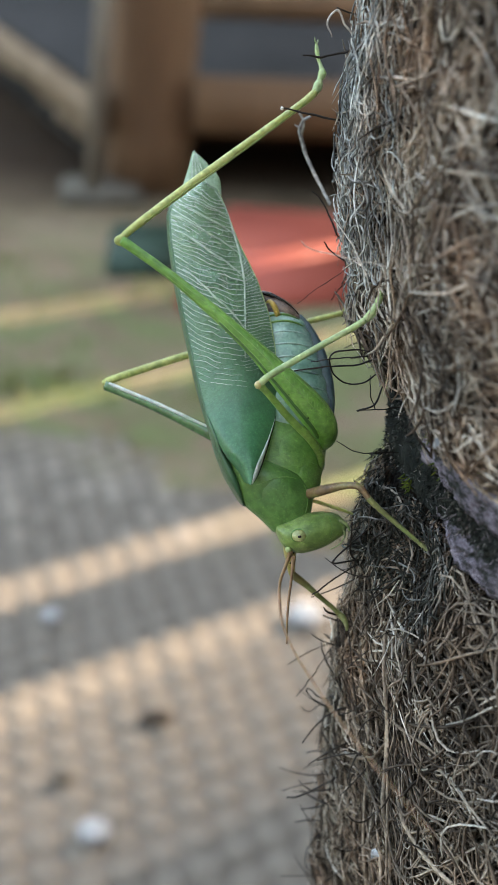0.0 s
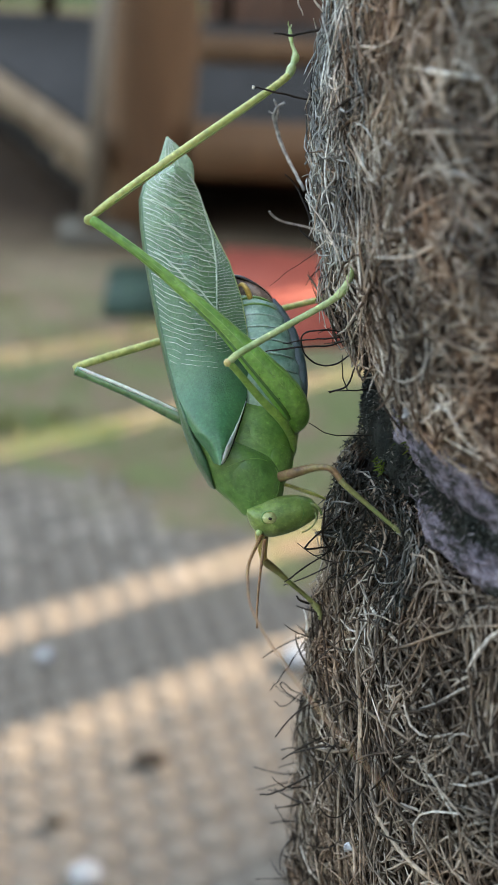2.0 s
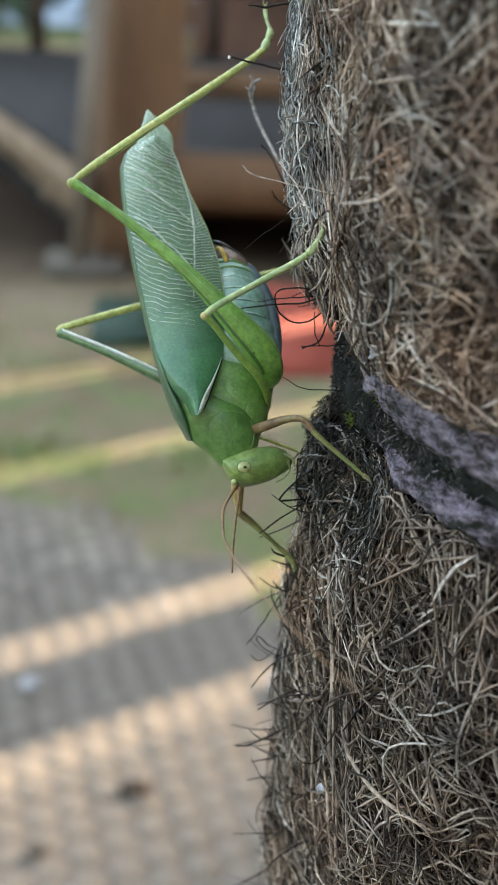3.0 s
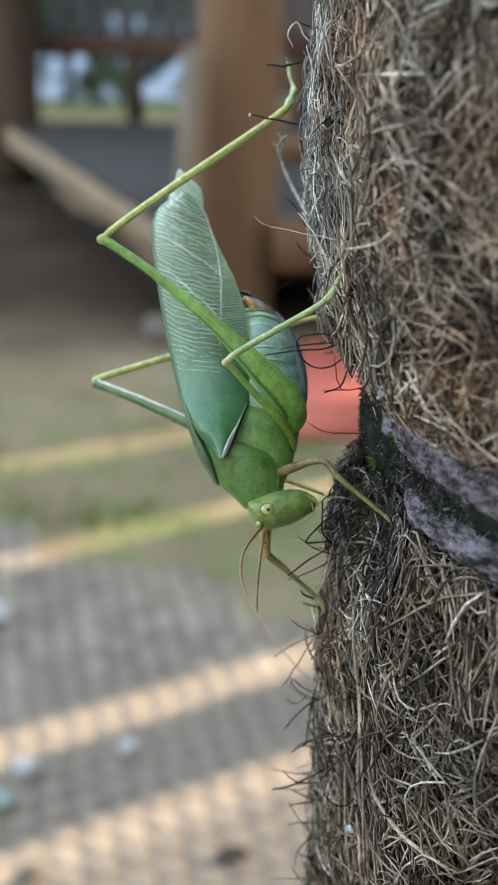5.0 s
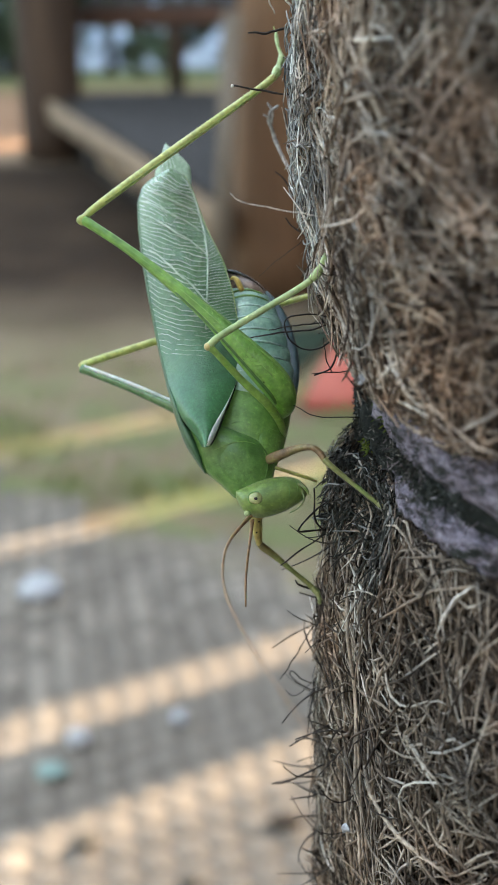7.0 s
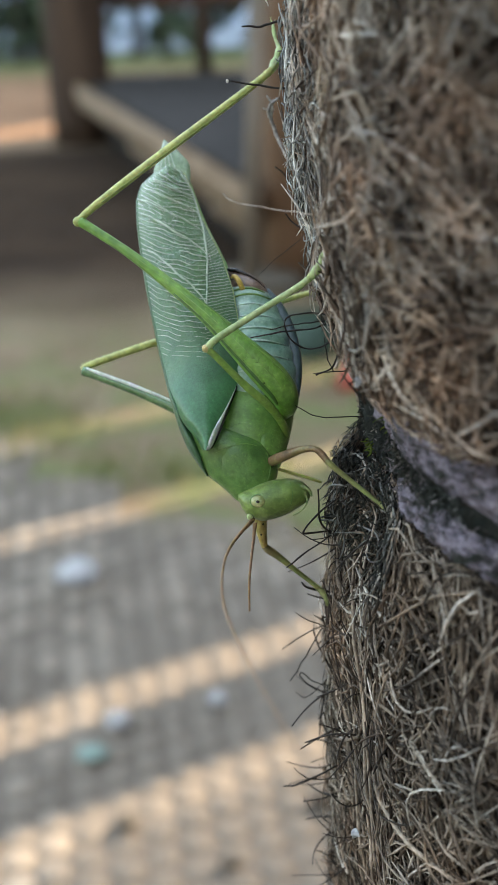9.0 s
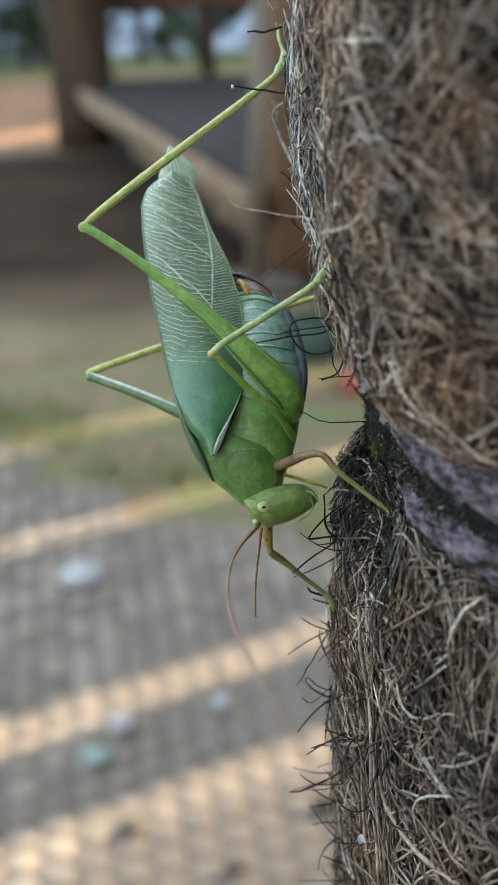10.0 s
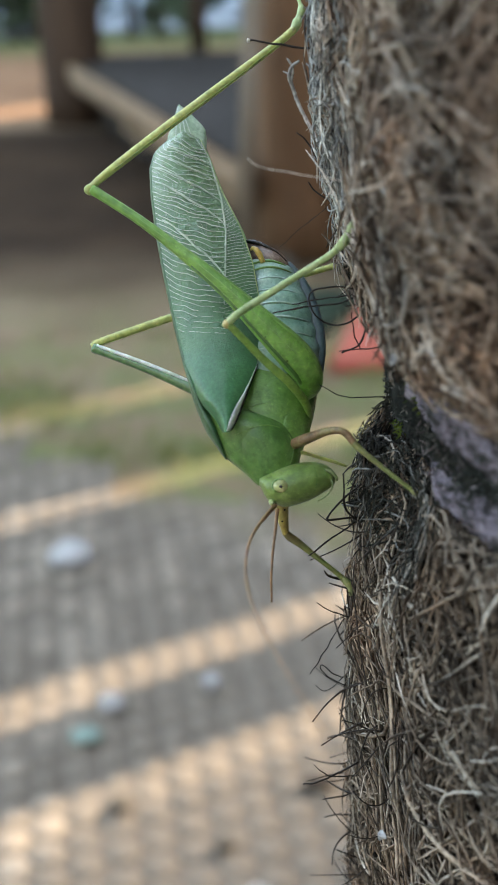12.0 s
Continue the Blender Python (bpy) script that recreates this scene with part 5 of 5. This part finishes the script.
def wing_relief(u, v):
    """Crinkles of the wing in millimetres: cross folds between the veins, then small cells."""
    strong = max(0.0, min(1.0, (v - 14) / 12))
    mu = main_u(v)
    a, b = wing_edges(v)
    warp = fold_warp(u, v)
    if u < mu:
        t = (mu - u) / max(0.5, mu - a)
        q, pitch = v - 2.6 * strong * t * t + warp, 0.58
    else:
        t = (u - mu) / max(0.5, b - mu)
        q, pitch = v - 0.7 * t + 0.6 * warp, 0.36
    fold = (0.5 + 0.5 * math.cos(2 * math.pi * q / pitch)) ** 2
    keep = max(0.1, min(1.0, 0.65 + 0.9 * noise.noise(Vector((u * 0.9, v * 0.7, 21)))))
    cell = 0.5 * noise.noise(Vector((u * 3.3, v * 4.2, 1))) + 0.35 * abs(noise.noise(Vector((u * 6.5, v * 7.5, 5))))
    edge = max(0.0, min(1.0, (b - u) / 0.5)) * max(0.0, min(1.0, (u - a) / 0.4))
    return edge * ((0.020 + 0.115 * strong) * fold * keep + (0.010 + 0.075 * strong) * cell)


def wing_sheet(n_across=18, steps=4, thick=0.14, out=0.0, relief=False):
    s = spline([(v, a, b) for v, a, b in WING], steps)
    bm = bmesh.new()
    layers = []
    for d in (0.0, thick):
        rows = []
        for v, a, b in s:
            row = []
            for k in range(n_across + 1):
                u = a + (b - a) * k / n_across
                crest = wing_relief(u, v) if relief and d == 0.0 else 0.0
                row.append(bm.verts.new(K(u, v, wing_w(u, v) + d + out - crest)))
            rows.append(row)
        layers.append(rows)
    for rows in layers:
        for p, q in zip(rows, rows[1:]):
            for k in range(n_across):
                bm.faces.new((p[k], p[k + 1], q[k + 1], q[k]))
    f, g = layers
    rim = [r[0] for r in f] + f[-1][1:] + [r[-1] for r in f[::-1]][1:] + f[0][::-1][1:-1]
    rim2 = [r[0] for r in g] + g[-1][1:] + [r[-1] for r in g[::-1]][1:] + g[0][::-1][1:-1]
    for k in range(len(rim)):
        j = (k + 1) % len(rim)
        try:
            bm.faces.new((rim[k], rim[j], rim2[j], rim2[k]))
        except ValueError:
            pass
    bmesh.ops.recalc_face_normals(bm, faces=bm.faces[:])
    return bm


MAIN_VEIN = [(6.7, -5.9), (12.5, -5.5), (19.1, -5.9), (23.3, -5.8), (28.2, -5.8), (31.8, -6.3), (35.0, -7.2), (37.4, -7.9), (39.3, -9.3)]


def main_u(v):
    return np.interp(v, [p[0] for p in MAIN_VEIN], [p[1] for p in MAIN_VEIN])


def vein_strip(bm, pts, r):
    """pts: across, up on the wing's face."""
    path = [K(u, v, wing_w(u, v) - 0.06) for u, v in pts]
    rings_to_bm(bm, tube_rings(path, [r * MM * (0.35 + 0.65 * math.sin(math.pi * (0.08 + 0.84 * k / max(1, len(path) - 1)))) for k in range(len(path))], 5))


def make_wings():
    rng = random.Random(9)
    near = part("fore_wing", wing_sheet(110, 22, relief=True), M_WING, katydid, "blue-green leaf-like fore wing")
    bm = bmesh.new()
    vein_strip(bm, [(main_u(v), v) for v in np.linspace(19.5, 39.3, 36)], 0.14)
    part("main_vein", bm, M_VEIN, near, "pale main vein")
    # slanting branch veins towards the wing's rounded end
    branches = bmesh.new()
    trails = []
    for v0, rise, span in ((22.3, 7.2, 0.92), (28.6, 5.6, 0.97), (31.4, 4.6, 0.97), (33.9, 3.4, 0.9), (36.0, 2.2, 0.8)):
        u0 = main_u(v0)
        pts = []
        for k in range(15):
            t = k / 14
            v = v0 + rise * (t ** 0.85)
            a, _b = wing_edges(v)
            pts.append((u0 + (a + 0.25 - u0) * span * t + 0.16 * math.sin(9 * t) + 0.08 * math.sin(23 * t), v))
        trails.append(pts)
        vein_strip(branches, pts, 0.145)
    part("branch_vein_fan", branches, M_VEIN, near, "pale branching veins")
    # rows of cross veins tied into small cells, coarser and stronger towards the wing's end
    verts, faces = [], []

    def thread(pts, r):
        path = [K(u, v, wing_w(u, v) - wing_relief(u, v) - 0.004) for u, v in pts]
        n = len(path)
        base = len(verts)
        for k, p in enumerate(path):
            way = (path[min(k + 1, n - 1)] - path[max(k - 1, 0)]).normalized()
            side = way.cross(Vector((0, 1, 0))).normalized() * (r * MM)
            verts.extend(((p - side)[:], (p + Vector((0, -0.9 * r * MM, 0)))[:], (p + side)[:], (p + Vector((0, 0.5 * r * MM, 0)))[:]))
        for k in range(n - 1):
            a, b = base + 4 * k, base + 4 * k + 4
            faces.extend((a + q, a + (q + 1) % 4, b + (q + 1) % 4, b + q) for q in range(4))

    def crest(n, side, t):
        """A point on the n-th cross fold, t from the main vein to the wing's edge."""
        pitch = 0.58 if side > 0 else 0.36
        v = n * pitch
        for _ in range(7):
            u0 = main_u(v)
            e = wing_edges(v)[0] + 0.15 if side > 0 else wing_edges(v)[1] - 0.1
            u = u0 + (e - u0) * t
            warp = fold_warp(u, v)
            strong = max(0.0, min(1.0, (v - 14) / 12))
            goal = n * pitch + (2.6 * strong * t * t - warp if side > 0 else 0.7 * t - 0.6 * warp)
            v = max(10.0, min(39.6, 0.5 * v + 0.5 * goal))
        return u, v
    for side, first, last_n, width in ((1, 28, 67, 0.050), (-1, 50, 108, 0.034)):
        last = None
        for n in range(first, last_n):
            line = [crest(n, side, j / 22) for j in range(23)]
            run = []
            for u, v in line:
                strong = max(0.0, min(1.0, (v - 11) / 14))
                keep = 0.65 + 0.9 * noise.noise(Vector((u * 0.9, v * 0.7, 21)))
                if keep > 0.2 and v < 39.2 and rng.random() < 0.72 + 0.4 * strong:
                    run.append((u, v))
                else:
                    if len(run) > 2:
                        thread(run, (0.008 + width * strong) * rng.uniform(0.6, 1.15))
                    run = []
            if len(run) > 2:
                thread(run, (0.008 + width * strong) * rng.uniform(0.6, 1.15))
            if last:
                for j in range(1, 22):
                    strong = max(0.0, min(1.0, (line[j][1] - 17) / 12))
                    if rng.random() < 0.42 * strong and abs(line[j][1] - last[j][1]) < 1.6:
                        k = min(22, max(0, j + rng.choice((-1, 0, 0, 1))))
                        mid = ((line[j][0] + last[k][0]) / 2 + rng.uniform(-0.07, 0.07), (line[j][1] + last[k][1]) / 2)
                        thread([last[k], mid, line[j]], 0.016 * strong * rng.uniform(0.6, 1.2))
            last = line
    tagged(raw_part("cross_vein_net", verts, faces, M_NET, near, "fine silvery net of cross veins"))
    # flat pale margin at the wing's base, and the dark fold beneath it
    edge = bmesh.new()
    rings = []
    for k, v in enumerate(np.linspace(12.7, 5.7, 16)):
        b = wing_edges(v)[1]
        wide = 0.05 + 0.62 * math.sin(math.pi * min(1.0, (k / 15) ** 2.2) * 0.84)
        rings.append([K(b + 0.03 - wide * s, v, wing_w(b - wide * s, v) + d) for s, d in ((0, -0.06), (0.5, -0.075), (1.0, -0.01), (1.0, 0.05), (0, 0.1))])
    part("pale_margin", rings_to_bm(edge, rings), M_CREAM, near, "cream margin at the wing's base")
    fold = limb([(wing_edges(v)[1] + 0.12, v, wing_w(wing_edges(v)[1], v) + 0.5, 0.05 + 0.13 * math.sin(math.pi * (k + 0.5) / 14)) for k, v in enumerate(np.linspace(12.9, 5.8, 14))], 2, 8)
    part("wing_fold", fold, M_PUPIL, near, "dark brown fold under the wing's margin")
    ridge = bmesh.new()
    vein_strip(ridge, [(wing_edges(v)[1] - 0.03, v) for v in np.linspace(17, 39.5, 30)], 0.07)
    part("wing_margin", ridge, M_TIBIA_PALE, near, "thin buff margin")
    # far fore wing and the two hind wing tips that stick out beyond
    far = wing_sheet(out=3.2)
    for v in far.verts:
        v.co.x = v.co.x + 0.35 * MM
    part("fore_wing", far, M_WING_BACK, katydid)
    dorsal = bmesh.new()
    rings = []
    for v in np.linspace(2.6, 38, 40):
        a, w = wing_edges(v)[0], wing_w(wing_edges(v)[0], v)
        near_base = max(0.0, min(1.0, (12.0 - v) / 7.0))
        left = np.interp(v, (2.6, 4.9, 5.6, 6.6, 8.6, 12.7), (-5.5, -7.15, -7.6, -8.05, -8.85, -10.1)) if v < 12.7 else a
        half = (0.35 + 0.62 * near_base) * min(1.0, 0.2 + (v - 2.6) / 4.0)
        deep = 1.75 + 1.1 * near_base
        part_way = max(0.0, min(1.0, (v - 3.2) / 7.5))
        face = (near_face(PRONOTUM, left + half, v) - 0.12) * (1 - part_way) + (w - 0.15) * part_way if v < 10.7 else w - 0.15
        rings.append([K(left + half - 0.25 + half * math.cos(t), v, face + deep + deep * math.sin(t)) for t in (2 * math.pi * j / 18 for j in range(18))])
    rings_to_bm(dorsal, rings)
    part("wing_back", dorsal, M_WING_DORSAL, katydid, "dark green folded back of the wings")
    tip = bmesh.new()
    rows = []
    for v, a, b in spline(((36.0, -13.0, -8.4), (38.5, -12.9, -8.2), (40.3, -12.8, -8.2), (41.6, -12.45, -8.5), (42.9, -12.1, -9.6), (43.8, -11.9, -10.5), (44.4, -11.75, -11.2), (44.6, -11.6, -11.4)), 4):
        rows.append([K(a + (b - a) * k / 8, v, 18.6 + 0.42 * (v - 40) + 0.5 * ((k - 4) / 4) ** 2) for k in range(9)])
    ring2 = [[p + Vector((0, 0.00012, 0)) for p in r] for r in rows]
    rings_to_bm(tip, [r + q[::-1] for r, q in zip(rows, ring2)])
    part("hind_wing_tip", tip, M_TIP, katydid, "pale green hind wing tip")
    ribs = bmesh.new()
    for c in (0.2, 0.38, 0.56, 0.74):
        path = [K(np.interp(v, (38, 44.4), (-13.0 + 5.2 * c, -11.8 + 0.6 * c)), v, 18.5 + 0.42 * (v - 40) + 0.5 * (2 * c - 1) ** 2) for v in np.linspace(38.5, 44.2, 10)]
        rings_to_bm(ribs, tube_rings(path, [0.05 * MM] * 10, 5))
    part("tip_rib_fan", ribs, M_NET, katydid, "fine pale ribs of the hind wing tip")


def spines(rows, r, count, side):
    """Short thorns along a shin, joined to it."""
    bm = limb(rows)
    s = spline(rows, 12)
    for k in range(count):
        u, v, w, q = s[int((0.06 + 0.88 * k / count) * (len(s) - 1))]
        base = K(u, v, w) + side * q * MM * 0.7
        e = base + side * r * MM + Vector((0, 0, r * 0.5 * MM))
        rings_to_bm(bm, tube_rings([base, e], [0.15 * MM, 0.02 * MM], 4))
    return bm


def foot(rows):
    bm = limb(rows, 5, 8)
    u, v, w, r = rows[-1]
    for d in (-1, 1):
        rings_to_bm(bm, tube_rings([K(u, v, w), K(u + 0.25 * d, v + 0.35, w + 0.3 * d), K(u + 0.3 * d, v + 0.7, w + 0.5 * d)], [0.10 * MM, 0.07 * MM, 0.02 * MM], 5))
    return bm


FORE_SHIN = [(7.6, 4.5, -0.2, 0.37), (8.4, 3.75, -0.4, 0.33), (10.5, 2.05, -0.9, 0.27), (12.8, 0.25, -1.4, 0.24), (13.4, -0.2, -1.5, 0.26)]
FORE_FOOT = [(13.4, -0.2, -1.5, 0.28), (14.2, -0.85, -1.6, 0.35), (14.7, -1.2, -1.6, 0.22), (15.2, -1.65, -1.6, 0.30), (15.9, -2.15, -1.6, 0.16)]


def make_legs():
    up = Vector((-0.55, -0.3, 0.78)).normalized()
    # near hind leg
    thigh = [(2.6, 9.6, 6.6, 0.9), (3.4, 10.9, 5.0, 1.35), (2.6, 12.6, 4.0, 1.75), (0.9, 14.5, 3.6, 1.8), (-1.9, 17.2, 3.6, 1.45), (-5.4, 20.6, 4.1, 1.0), (-9.4, 24.0, 5.0, 0.74), (-14.6, 28.1, 6.4, 0.56), (-19.0, 31.1, 7.7, 0.55), (-20.4, 32.0, 8.1, 0.60)]
    fem = part("hind_femur", limb(thigh, 6, 18), M_FEMUR, katydid)
    ts = spline(thigh, 12)

    def on_thigh(t, c):
        """A point on the thigh's near side: t along it, c across."""
        k = min(len(ts) - 2, int(t * (len(ts) - 1)))
        u, v, w, r = ts[k]
        du, dv = ts[k + 1][0] - u, ts[k + 1][1] - v
        n = math.hypot(du, dv) or 1.0
        return K(u - dv / n * c * r, v + du / n * c * r, w - r * math.sqrt(max(0.0, 1 - c * c)))
    ridges = bmesh.new()
    for c, rad in ((-0.72, 0.09), (-0.05, 0.06), (0.62, 0.09)):
        rings_to_bm(ridges, tube_rings([on_thigh(t, c) for t in np.linspace(0.16, 0.9, 26)], [rad * MM * (1 - 0.6 * k / 25) for k in range(26)], 6))
    for k in range(22):
        t = 0.17 + 0.019 * k
        rings_to_bm(ridges, tube_rings([on_thigh(t, -0.02), on_thigh(t + 0.012, 0.3), on_thigh(t + 0.018, 0.6)], [0.03 * MM, 0.035 * MM, 0.02 * MM], 5))
        rings_to_bm(ridges, tube_rings([on_thigh(t, -0.08), on_thigh(t + 0.012, -0.4), on_thigh(t + 0.018, -0.7)], [0.03 * MM, 0.035 * MM, 0.02 * MM], 5))
    groove = bmesh.new()
    rings_to_bm(groove, tube_rings([on_thigh(t, 0.72) for t in np.linspace(0.12, 0.66, 26)], [0.32 * MM * (1 - 0.6 * k / 25) for k in range(26)], 8))
    part("thigh_groove", groove, M_GROOVE, fem, "darker groove along the thigh")
    spot_rng = random.Random(31)
    for k in range(9):
        b = bmesh.new()
        t = 0.13 + 0.035 * k
        bmesh.ops.create_uvsphere(b, u_segments=8, v_segments=6, radius=spot_rng.uniform(0.05, 0.09) * MM, matrix=Matrix.Translation(on_thigh(t, 0.66 + spot_rng.uniform(-0.1, 0.1))) @ Matrix.Diagonal((1.5, 1.3, 1.2, 1)))
        part("spot", b, M_PUPIL, fem, "blackish green spot")
    part("femur_ridging", ridges, M_RIDGE, fem, "paler herringbone ridges on the thigh")
    knee = bmesh.new()
    bmesh.ops.create_uvsphere(knee, u_segments=16, v_segments=10, radius=0.64 * MM, matrix=Matrix.Translation(K(-20.6, 32.0, 8.1)) @ Matrix.Diagonal((1.1, 0.8, 1.0, 1)))
    part("knee", knee, M_KNEE2, fem)
    part("hind_tibia", spines([(-20.6, 32.2, 8.1, 0.37), (-18.2, 34.4, 8.6, 0.48), (-12, 39.6, 9.9, 0.52), (-5, 45.3, 11.4, 0.49), (0.2, 49.6, 12.6, 0.44), (1.8, 51.1, 13.0, 0.46)], 0.15, 54, up), M_TIBIA, fem, "spiny yellow-green shin")
    part("shin_line", limb([(-18.0, 34.2, 8.12, 0.07), (-11.7, 39.35, 9.4, 0.09), (-4.7, 45.0, 10.9, 0.08), (0.4, 49.4, 12.2, 0.06)], 6, 6), M_SHIN_LINE, fem, "dull olive line along the shin")
    part("hind_foot", foot([(1.8, 51.1, 13.0, 0.44), (2.2, 52.0, 13.3, 0.60), (2.4, 52.7, 13.5, 0.36), (2.7, 53.5, 13.8, 0.52), (2.6, 54.3, 14.0, 0.26), (2.3, 55.2, 14.3, 0.20), (2.1, 56.3, 14.6, 0.27), (2.0, 57.2, 14.8, 0.15)]), M_TIBIA_PALE, fem)
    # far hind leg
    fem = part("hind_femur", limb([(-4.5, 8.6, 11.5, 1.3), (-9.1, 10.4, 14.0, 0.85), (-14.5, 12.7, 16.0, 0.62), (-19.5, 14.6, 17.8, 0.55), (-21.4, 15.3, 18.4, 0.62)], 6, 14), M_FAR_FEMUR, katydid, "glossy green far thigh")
    # This cream tube stands in for the glare on the thigh's upper side.
    part("glare_line", limb([(-8.6, 10.75, 13.3, 0.17), (-14.4, 13.15, 15.45, 0.22), (-19.3, 14.95, 17.25, 0.22), (-21.0, 15.6, 17.95, 0.17)], 6, 8), M_CREAM, fem, "pale tube standing in for the glare along the thigh")
    part("hind_tibia", spines([(-21.7, 15.5, 18.5, 0.36), (-20.0, 16.3, 18.8, 0.47), (-12.6, 19.0, 20.0, 0.48), (-2.0, 22.6, 20.2, 0.42), (6.9, 25.3, 20.3, 0.36), (9.0, 26.0, 20.3, 0.38)], 0.2, 26, up), M_TIBIA, fem)
    part("hind_foot", foot([(9.0, 26.0, 20.3, 0.42), (10.2, 26.3, 20.3, 0.46), (11.2, 26.9, 20.2, 0.3), (12.0, 27.5, 20.2, 0.25)]), M_TIBIA_PALE, fem)
    # near middle leg
    fem = part("mid_femur", limb([(3.6, 7.0, 6.9, 0.25), (3.2, 8.0, 5.2, 0.40), (2.5, 9.2, 3.7, 0.47), (1.0, 10.8, 1.7, 0.48), (-1.6, 13.0, 0.4, 0.43), (-4.4, 15.7, -1.2, 0.38), (-5.4, 16.6, -1.6, 0.41)], 6, 12), M_MID, katydid)
    part("mid_tibia", limb([(-5.5, 16.6, -1.6, 0.42), (-4.2, 17.8, -1.7, 0.39), (0.5, 20.8, -1.8, 0.37), (4.2, 23.1, -2.2, 0.36), (5.6, 24.1, -2.6, 0.37)], 6, 12), M_TIBIA_PALE, fem)
    part("mid_foot", foot([(5.6, 24.1, -2.6, 0.42), (6.3, 24.9, -2.8, 0.52), (6.7, 25.7, -2.8, 0.36), (7.0, 26.4, -2.8, 0.4), (7.2, 27.0, -2.7, 0.22)]), M_TIBIA_PALE, fem)
    knee = bmesh.new()
    bmesh.ops.create_uvsphere(knee, u_segments=14, v_segments=8, radius=0.46 * MM, matrix=Matrix.Translation(K(-5.55, 16.6, -1.62)))
    part("knee", knee, M_KNEE, fem, "ochre knee joint")
    # near fore leg
    fem = part("fore_femur", limb([(1.0, 4.0, 4.8, 0.5), (2.2, 4.6, 3.4, 0.60), (3.6, 5.2, 2.2, 0.54), (4.9, 5.7, 1.0, 0.44), (6.2, 5.8, 0.2, 0.38), (7.0, 5.3, 0.0, 0.38), (7.6, 4.5, -0.2, 0.36)], 6, 12), M_FORE, katydid, "russet fore thigh")
    part("fore_tibia", limb(FORE_SHIN, 6, 10), M_FORE_TIBIA, fem, "shin fading from russet to green")
    part("fore_foot", foot(FORE_FOOT), M_FORE_FOOT, fem)
    # far fore leg
    fem = part("fore_femur", limb([(0.9, -0.6, 6.9, 0.95), (0.45, -2.2, 7.4, 0.85), (0.65, -4.0, 8.0, 0.62), (0.95, -5.7, 8.6, 0.36)], 6, 12), M_FORE_YELLOW, katydid, "ochre spotted fore thigh")
    part("fore_tibia", limb([(0.95, -5.6, 8.6, 0.4), (1.5, -6.1, 8.8, 0.48), (2.5, -6.8, 9.1, 0.42), (4.6, -8.5, 9.7, 0.30), (6.6, -10.1, 10.4, 0.29), (7.4, -10.8, 10.7, 0.33)], 6, 10), M_FORE_TIBIA, fem)
    part("fore_foot", foot([(7.4, -10.8, 10.7, 0.34), (8.0, -11.4, 10.7, 0.42), (8.3, -12.0, 10.6, 0.3), (8.4, -12.8, 10.5, 0.2)]), M_FORE_FOOT, fem)
    for u, v, w in ((0.55, -1.6, 6.36), (0.75, -2.9, 6.92), (0.55, -4.2, 7.50)):
        b = bmesh.new()
        bmesh.ops.create_uvsphere(b, u_segments=8, v_segments=6, radius=0.13 * MM, matrix=Matrix.Translation(K(u, v, w)))
        part("spot", b, M_PUPIL, fem, "black spot")


M_KNEE2 = skin("yellow_green_knee", [(0.34, 0.42, 0.10), (0.44, 0.50, 0.16)], 300, 1700, 0.42)
M_GROOVE = skin("deep_green_groove", [(0.045, 0.115, 0.025), (0.075, 0.175, 0.035)], 300, 1500, 0.4)
M_RIDGE = skin("light_green_ridge", [(0.20, 0.39, 0.075), (0.27, 0.46, 0.11)], 300, 1500, 0.36)
M_SHIN_LINE = skin("olive_shin_line", [(0.20, 0.27, 0.06), (0.30, 0.37, 0.10)], 300, 1500, 0.45)
M_MID = skin("yellow_green_thigh", [(0.19, 0.36, 0.06), (0.28, 0.44, 0.10)], 260, 1700, 0.4)
M_FORE_FOOT = skin("dull_olive_foot", [(0.24, 0.27, 0.10), (0.34, 0.38, 0.17)], 300, 1700, 0.45)
M_FORE_TIBIA = skin("russet_green_shin", [(0.19, 0.15, 0.06), (0.22, 0.23, 0.08), (0.27, 0.33, 0.11)], 130, 1700, 0.42)


def make_antennae():
    feelers = []
    for rows in ([(-0.4, -2.1, 2.2, 0.26), (-1.7, -3.2, -1.6, 0.20), (-2.8, -4.4, -5.0, 0.17), (-3.4, -5.6, -9.0, 0.15), (-3.6, -7.2, -12.5, 0.14), (-3.3, -8.6, -19.0, 0.125), (-2.6, -9.8, -24.3, 0.115), (-1.65, -11.2, -28.0, 0.10), (-0.35, -12.7, -34.0, 0.085), (1.3, -14.4, -40.5, 0.07), (2.6, -15.6, -46.0, 0.05)],
                 [(-0.2, -2.4, 1.5, 0.25), (-0.35, -4.0, 1.2, 0.18), (-0.7, -7.0, 0.6, 0.15), (-0.85, -9.4, 0.2, 0.13), (-0.8, -12.0, 0.0, 0.1)]):
        base = K(*rows[0][:3])
        bm = limb(rows, 8, 8)
        bmesh.ops.translate(bm, verts=bm.verts[:], vec=-base)
        ob = part("antenna", bm, M_ANTENNA, katydid, "long thin brown feeler")
        ob.location = base
        feelers.append((ob, base))
    return feelers


make_body()
make_head()
make_wings()
make_legs()
feelers = make_antennae()


# ---------------------------------------------------------------- what moves
def motions():
    for feeler, base in feelers:
        walk(feeler, [(t, Matrix.Translation(base)) for t in (0, 6, 12)])


motions()
